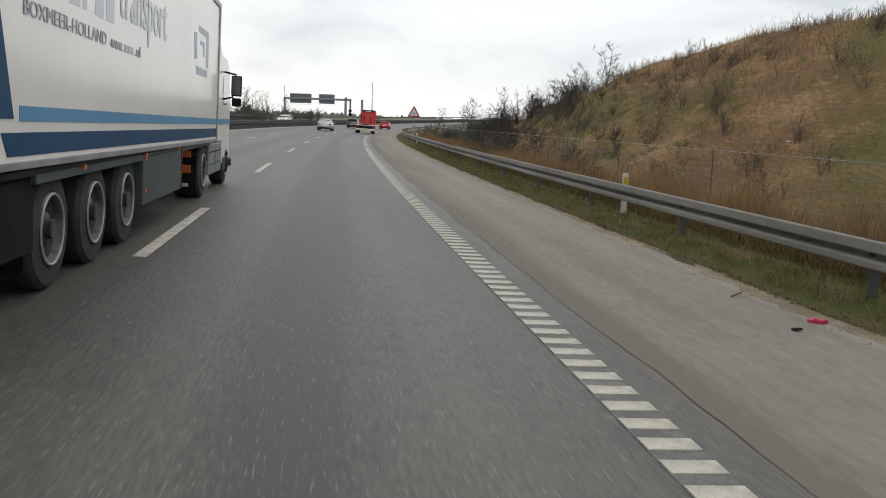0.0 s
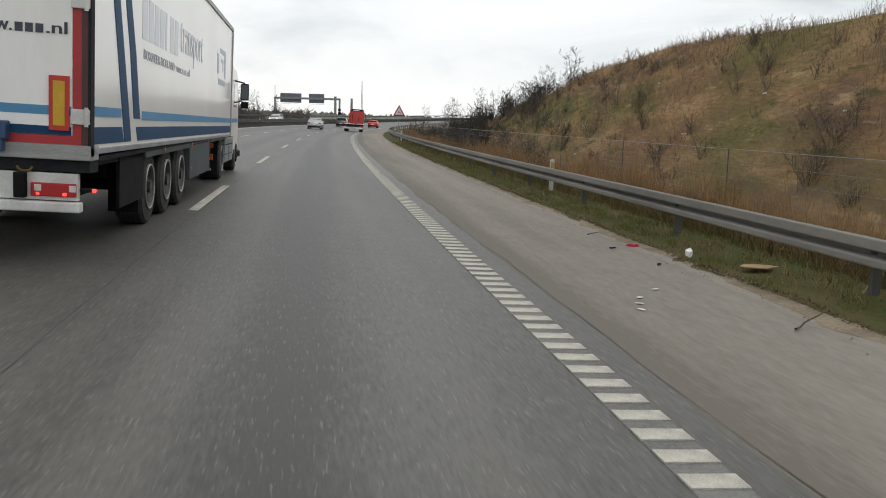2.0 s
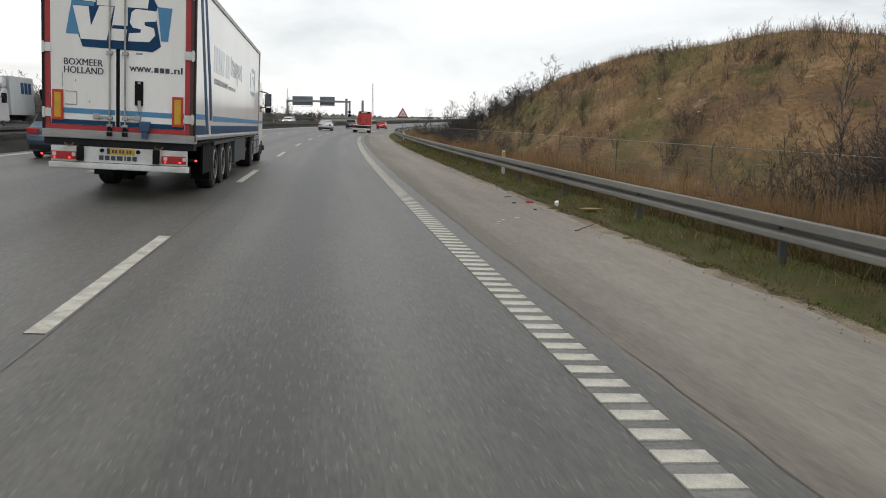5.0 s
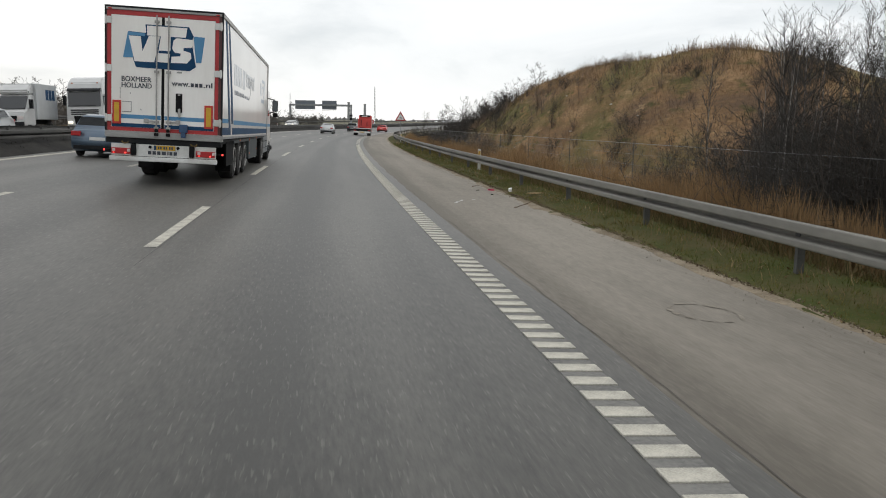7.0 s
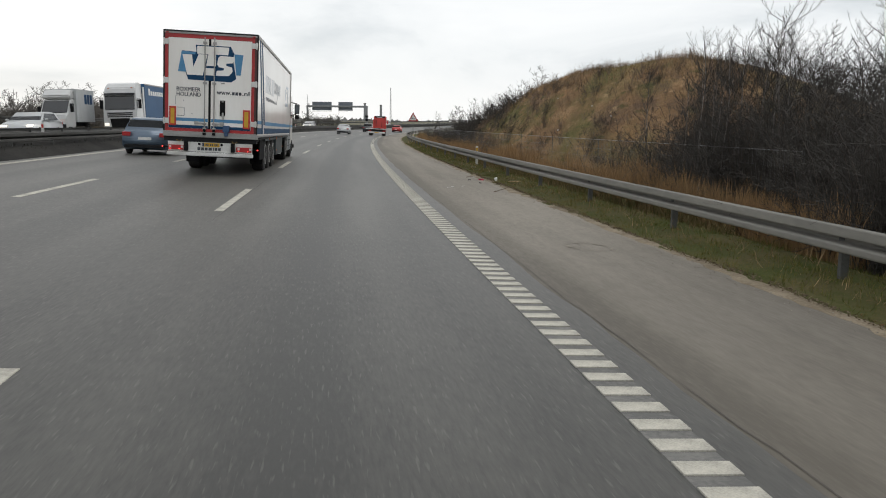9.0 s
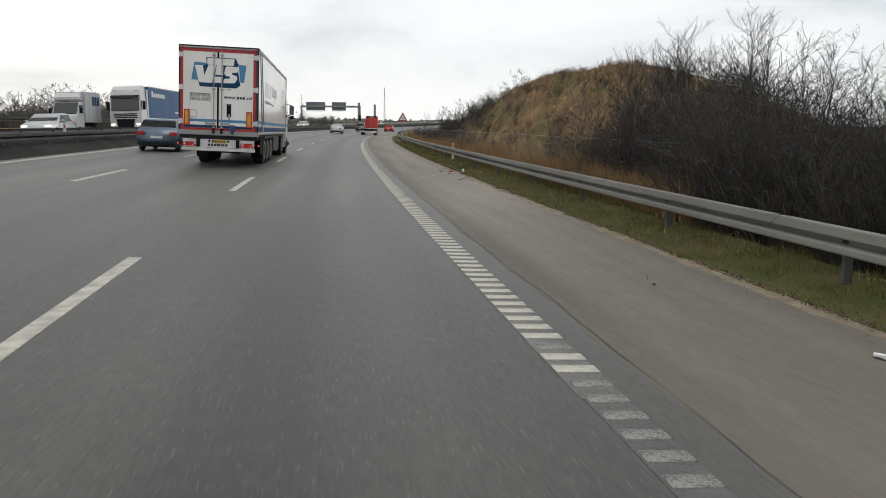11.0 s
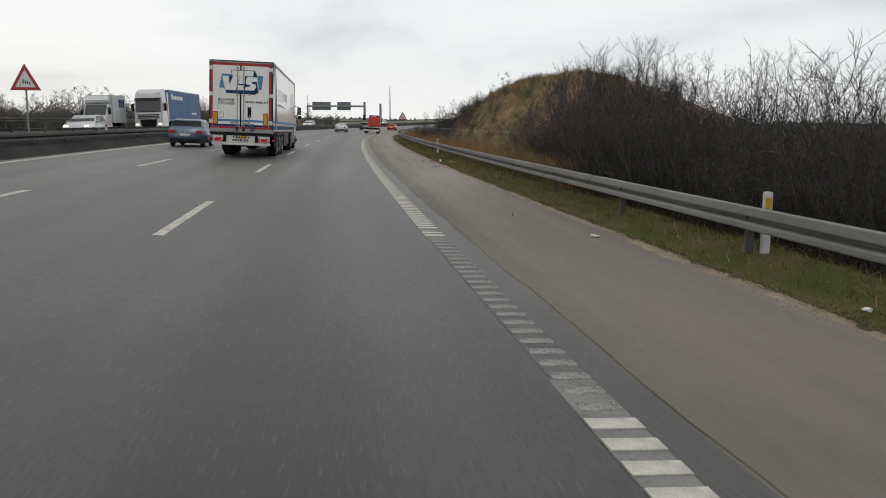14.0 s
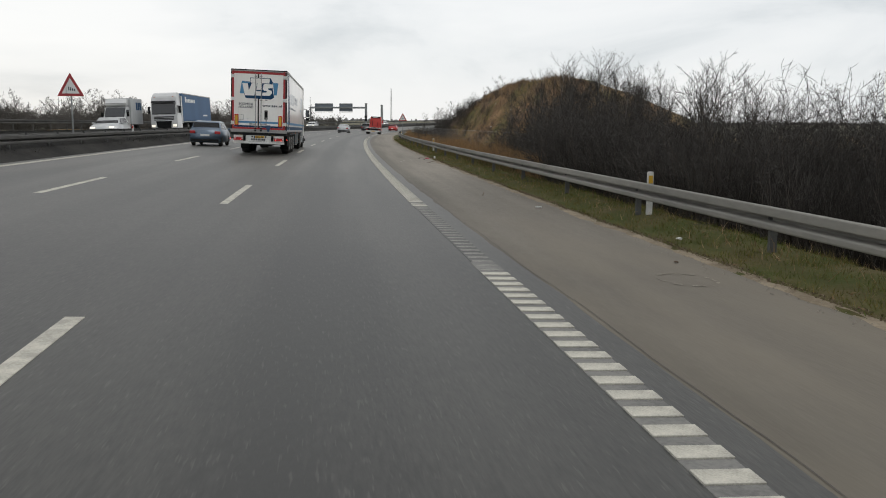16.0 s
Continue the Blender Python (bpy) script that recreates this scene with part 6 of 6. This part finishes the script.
blades("dead_grass", "pale dead grass stalks in the verge", 4500, (-48, 70), lambda r: 7.7 + 2.2 * r.random(), (0.10, 0.34), 0.005, M_MAT, 0.5, 32)
blades("reeds", "tall rusty brown reeds between guard rail and embankment", 70000, (-15, 70), lambda r: 9.0 + 1.9 * r.random(), (0.7, 1.45), 0.008, M_REED, 0.18, 33, lambda s, d, r: noise.noise(Vector((s * 0.13, d * 0.3, 2))) + r.uniform(-0.2, 0.2) > -0.18)
blades("reeds", "bright rusty reeds in front of the bare trees", 16000, (-15, -3), lambda r: 8.95 + 1.5 * r.random(), (0.8, 1.35), 0.008, M_REED, 0.16, 53, lambda s, d, r: r.random() < smooth_step(-15, -12.5, s))
blades("rough_grass", "rough brown and green grass between the reeds", 50000, (-12, 80), lambda r: 8.6 + 2.4 * r.random(), (0.2, 0.65), 0.009, mat("rough_grass", (0.20, 0.145, 0.075), (0.085, 0.082, 0.034), 0.95, 0.3, fine=0.4, spec=0.08, island=0.6, lo=0.25, hi=0.75), 0.4, 40)
blades("hill_tufts", "brown dry grass tufts on the embankment", 210000, (-9, 76), lambda r: 10.6 + 5.0 * r.random(), (0.05, 0.15), 0.005, M_HILL, 1.0, 34, spike=True)
blades("green_tufts", "green grass patches on the embankment", 80000, (-8, 76), lambda r: 10.8 + 4.6 * r.random(), (0.05, 0.13), 0.005, M_TUFT, 1.4, 35, patch(0.28, 0.08), True)
blades("crest_grass", "pale tall grass along the top of the embankment", 14000, (-6, 84), lambda r: 13.6 + 1.8 * r.random(), (0.18, 0.42), 0.006, M_STRAW, 0.25, 38)
blades("hill_stalks", "purplish dead weed stalks on the embankment", 18000, (-5, 70), lambda r: 11.0 + 4.2 * r.random(), (0.22, 0.6), 0.005, mat("dead_weed", (0.24, 0.17, 0.12), (0.14, 0.105, 0.08), 0.95, 0.5, spec=0.08, island=0.4), 0.3, 39, patch(0.17, 0.12))
M_STEMS = mat("thicket_bark", (0.042, 0.038, 0.034), (0.085, 0.075, 0.066), 0.95, 1.0, spec=0.05, island=0.5)


def under(s, d, r):
    """Thins out towards the thicket's uneven borders."""
    n = 1.6 * noise.noise(Vector((s * 0.3, d * 0.3, 4)))
    if d < 10.3 and s > -14.5 + n:
        return False
    return r.random() < smooth_step(-7.4, -8.6, s + 0.4 * n) * smooth_step(-46, -38, s + n * 2) * (1 - smooth_step(13, 19, d + n))


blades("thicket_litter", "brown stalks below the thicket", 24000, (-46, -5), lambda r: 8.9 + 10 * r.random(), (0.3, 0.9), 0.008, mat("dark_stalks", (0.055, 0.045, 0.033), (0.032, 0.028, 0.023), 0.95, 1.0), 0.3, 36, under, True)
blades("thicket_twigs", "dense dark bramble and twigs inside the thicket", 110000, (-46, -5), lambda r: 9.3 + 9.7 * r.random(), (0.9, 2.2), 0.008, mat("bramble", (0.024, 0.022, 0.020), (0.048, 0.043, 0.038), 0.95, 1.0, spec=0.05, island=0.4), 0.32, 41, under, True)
blades("thicket_stems", "tall grey-brown stems standing close together in the thicket", 36000, (-16, -6.5), lambda r: 9.2 + 4.2 * r.random(), (1.3, 2.6), 0.008, M_STEMS, 0.14, 43, under, True)
blades("median_grass", "dark dead grass along the central reservation", 14000, (-40, 110), lambda r: -11.0 + 2.9 * r.random(), (0.04, 0.13), 0.010, mat("median_stalks", (0.050, 0.042, 0.030), (0.030, 0.030, 0.020), 0.95, 0.6), 0.4, 37)

blades("edge_soil", "brown crumbs and moss along the asphalt's edge", 12000, (-46, 40), lambda r: 7.40 + abs(r.gauss(0, 0.10)), (0.012, 0.045), 0.013, mat("edge_crumbs", (0.12, 0.09, 0.062), (0.20, 0.162, 0.118), 0.95, 1.0, spec=0.08, island=0.5), 1.0, 42)


# ---- gantry over the opposite carriageway ----
def gantry(s):
    g = thing("sign_gantry", "grey steel gantry with two dark sign backs over the opposite carriageway", "gantry", m=at_road(s, -13.0, -1.2, False))
    n = 16.5
    part("post", boxes((-0.2, 0.2, -0.2, 0.2, -0.6, 6.9), bevel=0.03), M_POSTGREY, g)
    part("post", boxes((-n - 0.2, -n + 0.2, -0.2, 0.2, -0.3, 6.9), bevel=0.03), M_POSTGREY, g)
    part("beam", boxes((-n - 0.2, 0.2, -0.2, 0.2, 6.45, 6.95), bevel=0.03), M_POSTGREY, g)
    back = mat("sign_back", (0.12, 0.14, 0.165), (0.15, 0.17, 0.19), 0.6, 1.0)
    for x0, x1 in ((-15.2, -9.8), (-7.9, -4.0)):
        sg = part("sign_back", boxes((x0, x1, 0.2, 0.32, 5.6, 7.9), bevel=0.02), back, g, "dark blue-grey sign back")
        part("stiffener", boxes(*[(x0, x1, 0.14, 0.2, z, z + 0.08) for z in (5.9, 6.8, 7.6)]), M_POSTGREY, sg)
        part("walkway", boxes((x0, x1, -0.3, 0.2, 5.30, 5.34)), M_POSTGREY, sg)
    part("signal_box", boxes((-0.35, 0.35, -0.4, 0.1, 2.9, 3.6), (-0.35, 0.35, -0.4, 0.1, 3.8, 4.4), bevel=0.08), M_BLACK, g)
    bm = bmesh.new()
    tube(bm, (-n, 0, 6.9), (-n, 0, 9.8), 0.06, 8)
    part("aerial", bm, M_POSTGREY, g)
    return g


gantry(205)


# ---- warning signs ----
def warning_sign(m, tall):
    g = thing("warning_sign", "red-bordered triangular side wind warning sign on a steel pole", "road sign", "warning signs", m=m)
    bm = bmesh.new()
    tube(bm, (0, 0, -0.4), (0, 0, tall + 0.75), 0.038, 12)
    part("pole", bm, M_POSTGREY, g)
    tri = [(-0.60, tall - 0.05), (0.60, tall - 0.05), (0.0, tall + 1.02)]

    def inset(k):
        cx, cz = 0.0, tall + 0.307
        return [(cx + (x - cx) * k, cz + (z - cz) * k) for x, z in tri]
    bm = prism(bmesh.new(), tri, "y", -0.065, -0.045)
    bmesh.ops.bevel(bm, geom=list(bm.edges), offset=0.008, segments=2, affect="EDGES")
    board = part("board", bm, mat("sign_red", (0.36, 0.03, 0.035), (0.31, 0.028, 0.03), 0.4, 2.0), g, "red triangular board")
    part("white_field", prism(bmesh.new(), inset(0.66), "y", -0.069, -0.064), M_SIGNWHITE, board)
    part("windsock_pole", boxes((-0.20, -0.185, -0.073, -0.068, tall + 0.07, tall + 0.34)), M_TEXTDK, board)
    for k in range(4):
        x0 = -0.10 + k * 0.085
        h = 0.085 - k * 0.010
        zc = tall + 0.30 - k * 0.022
        part("windsock_band", prism(bmesh.new(), [(x0, zc - h), (x0 + 0.05, zc - h * 0.95), (x0 + 0.05, zc + h * 0.95), (x0, zc + h)], "y", -0.073, -0.068), M_TEXTDK, board)
    part("clamp", boxes((-0.07, 0.07, -0.05, 0.05, tall + 0.1, tall + 0.14), (-0.07, 0.07, -0.05, 0.05, tall + 0.55, tall + 0.59)), M_POSTGREY, g)
    return g


sign = warning_sign(at_road(76.0, 8.75, -0.1, False), 2.45)
copy_thing(sign, at_road(0.0, -9.6, 0.0, False))


# ---- marker posts ----
def marker_post(m, yellow):
    g = thing("marker_post", "white plastic marker post with a reflector beside the guard rail", "marker post", "marker posts", m=m)
    bm = bmesh.new()
    prism(bm, [(-0.06, -0.05), (0.06, -0.05), (0.045, 0.04), (-0.045, 0.04)], "z", -0.2, 1.02)
    bmesh.ops.bevel(bm, geom=list(bm.edges), offset=0.012, segments=2, affect="EDGES")
    part("post_body", bm, M_BUMPER, g)
    part("reflector", boxes((-0.04, 0.04, -0.056, -0.045, 0.80, 0.95), bevel=0.004), M_YELLOW if yellow else M_REFRED, g, "reflector")
    return g


first = marker_post(at_road(12.5, 8.42, -0.05, False), True)
for s in (-26.0, 64.0):
    copy_thing(first, at_road(s, 8.42, -0.05, False))
red_first = marker_post(at_road(13, -10.1, 0.05, False), False)
for s in (-14.0, 63.0, 113.0):
    copy_thing(red_first, at_road(s, -10.1, 0.05, False))


# ---- wire fence at the foot of the embankment ----
fence = tagged(new("wire_fence"), "tall galvanised wire mesh fence on slim posts at the embankment's foot", "fence")
FENCE_TOP = 1.56


def fence_foot(s):
    return land(s, 10.5)


for k in range(15):
    s = -11 + 6.0 * k
    bm = bmesh.new()
    tube(bm, P(s, 10.5, fence_foot(s) - 0.3), P(s, 10.5, FENCE_TOP + 0.03), 0.011, 6)
    part("post", bm, M_STEELDK, fence)
for share in (0.16, 0.34, 0.52, 0.70, 0.85, 1.0):
    bm = bmesh.new()
    for k in range(27):
        a, b = -11 + 3.0 * k, -8 + 3.0 * k
        tube(bm, P(a, 10.46, fence_foot(a) * (1 - share) + FENCE_TOP * share), P(b, 10.46, fence_foot(b) * (1 - share) + FENCE_TOP * share), 0.002 if share < 1 else 0.006, 4)
    part("wire", bm, M_POSTGREY, fence)
V, F = [], []
for k in range(440):
    s = -11 + 0.15 * k
    twig_tube(V, F, [P(s, 10.465, fence_foot(s)), P(s, 10.465, FENCE_TOP)], 0.0014, 0.0014, 3)
raw("wire_mesh", V, F, M_POSTGREY, fence)


# ---- litter on the shoulder's edge ----
M_CARD = mat("wet_cardboard", (0.42, 0.28, 0.15), (0.34, 0.22, 0.12), 0.9, 4.0)


def scrap(name, label, s, d, size, material, seed, h=0.0):
    r = random.Random(seed)
    bm = bmesh.new()
    n = 9
    ring = [(math.cos(2 * math.pi * k / n) * size[0] * r.uniform(0.7, 1.1), math.sin(2 * math.pi * k / n) * size[1] * r.uniform(0.7, 1.1)) for k in range(n)]
    prism(bm, ring, "z", 0.0, size[2])
    for v in bm.verts:
        v.co.z += r.uniform(-0.3, 0.5) * size[2] + (0.004 if v.co.z < size[2] * 0.5 else 0)
    bmesh.ops.bevel(bm, geom=list(bm.edges), offset=min(size) * 0.12, segments=1, affect="EDGES")
    ob = part(name, bm, material)
    ob.matrix_world = at_road(s, d, land(s, d) + h if d > 7 else h + 0.004, True, r.uniform(0, 180))
    return tagged(ob, label, "litter", "litter")


scrap("cardboard", "flat piece of torn brown cardboard in the grass", 0.8, 7.85, (0.26, 0.17, 0.012), M_CARD, 1, 0.07)
scrap("paper_cup", "crushed white paper cup on the verge", 1.9, 7.45, (0.05, 0.05, 0.08), M_SIGNWHITE, 2, 0.06)
scrap("plastic_bag", "crumpled pink-red plastic bag on the shoulder's edge", 3.4, 7.2, (0.11, 0.07, 0.06), mat("pink_red_plastic", (0.50, 0.03, 0.09), (0.38, 0.02, 0.07), 0.4, 6.0), 3)
scrap("tyre_scrap", "black scrap of tyre on the shoulder", 3.0, 6.75, (0.06, 0.03, 0.018), M_BLACK, 4)
scrap("tyre_scrap", "black scrap of tyre beside the verge", 1.6, 6.9, (0.05, 0.025, 0.018), M_BLACK, 5)
scrap("plastic_scrap", "white scrap of plastic in the verge grass", -29.5, 7.55, (0.07, 0.05, 0.03), M_SIGNWHITE, 6, 0.06)
scrap("plastic_scrap", "pale scrap of plastic on the shoulder", -23.5, 6.9, (0.10, 0.06, 0.03), M_SIGNWHITE, 7)
for k, (s, d) in enumerate(((-1.0, 5.6), (-0.7, 5.72), (-0.2, 6.1), (-1.3, 5.5))):
    scrap("plastic_shard", "small white shard of plastic on the shoulder", s, d, (0.05 + 0.015 * (k % 2), 0.025, 0.008), M_SIGNWHITE, 20 + k)
for k, (s, d) in enumerate(((6.5, 12.6), (10.2, 12.9), (13.0, 12.2), (17.5, 13.2), (21.0, 11.6), (29.0, 12.4))):
    scrap("plastic_scrap", "pale scrap of plastic blown onto the embankment", s, d, (0.05 + 0.015 * (k % 3), 0.035, 0.025), M_SIGNWHITE, 40 + k, 0.04)
M_STICK = mat("dry_stick", (0.13, 0.08, 0.05), (0.09, 0.06, 0.04), 0.9, 8.0)
for s, d, ln, a in ((-2.0, 6.7, 0.7, 35), (-20.5, 6.2, 0.6, 60), (4.5, 6.85, 0.4, 20), (-31.0, 6.9, 0.35, 80)):
    V, F = [], []
    twig_tube(V, F, limb(random.Random(int(s * 10)), Vector((0, 0, 0.02)), Vector((1, 0.2, 0)), ln, 6, 0.12, 0.0), 0.012, 0.005, 5)
    ob = tagged(raw("stick", V, F, M_STICK), "dry broken stick lying on the shoulder", "stick", "litter")
    ob.matrix_world = at_road(s, d, 0.0, True, a)
M_STONE = mat("pale_grit", (0.30, 0.27, 0.23), (0.20, 0.18, 0.15), 0.9, 9.0)
V, F = [], []
r = random.Random(77)
for _ in range(2600):
    s, d = r.uniform(-46, 60), min(7.48, max(5.0, 7.42 - abs(r.gauss(0, 0.18))))
    p, k = P(s, d, 0.0), r.uniform(0.005, 0.016)
    i = len(V)
    V += [p + Vector((k, 0, 0)), p + Vector((-k * 0.6, k * 0.8, 0)), p + Vector((-k * 0.7, -k * 0.7, 0)), p + Vector((0, 0, k * 1.1))]
    F += [(i, i + 1, i + 3), (i + 1, i + 2, i + 3), (i + 2, i, i + 3)]
tagged(raw("grit", V, F, M_STONE), "pale grit and crumbs along the shoulder's edge", "gravel", kind="stuff")


# ---- mast and chimneys far off ----
def far_mast(m, h):
    g = thing("radio_mast", "slender grey lattice mast far off", "mast", m=m)
    bm = bmesh.new()
    for a in range(3):
        c, s = math.cos(a * 2.094), math.sin(a * 2.094)
        tube(bm, (c, s, -5), (c * 0.3, s * 0.3, h), 0.3, 6, 0.15)
    for k in range(14):
        z, w = h * k / 14, 1 - 0.7 * k / 14
        tube(bm, (w, 0, z), (-w * 0.5, w * 0.87, z + h / 28), 0.1, 4)
    part("mast_body", bm, M_POSTGREY, g)
    return g


far_mast(Matrix.Translation((46, 900, 0)), 41)
for x, y, h in ((21, 1050, 27), (42, 1080, 26)):
    g = thing("chimney", "tall grey chimney far off", "chimney", "chimneys", m=Matrix.Translation((x, y, 0)))
    bm = bmesh.new()
    tube(bm, (0, 0, -25), (0, 0, h), 2.2, 16, 1.4)
    part("shaft", bm, M_POSTGREY, g)
    bm = bmesh.new()
    tube(bm, (0, 0, h), (0, 0, h + 0.8), 1.7, 16)
    part("cap", bm, M_STEELDK, g)
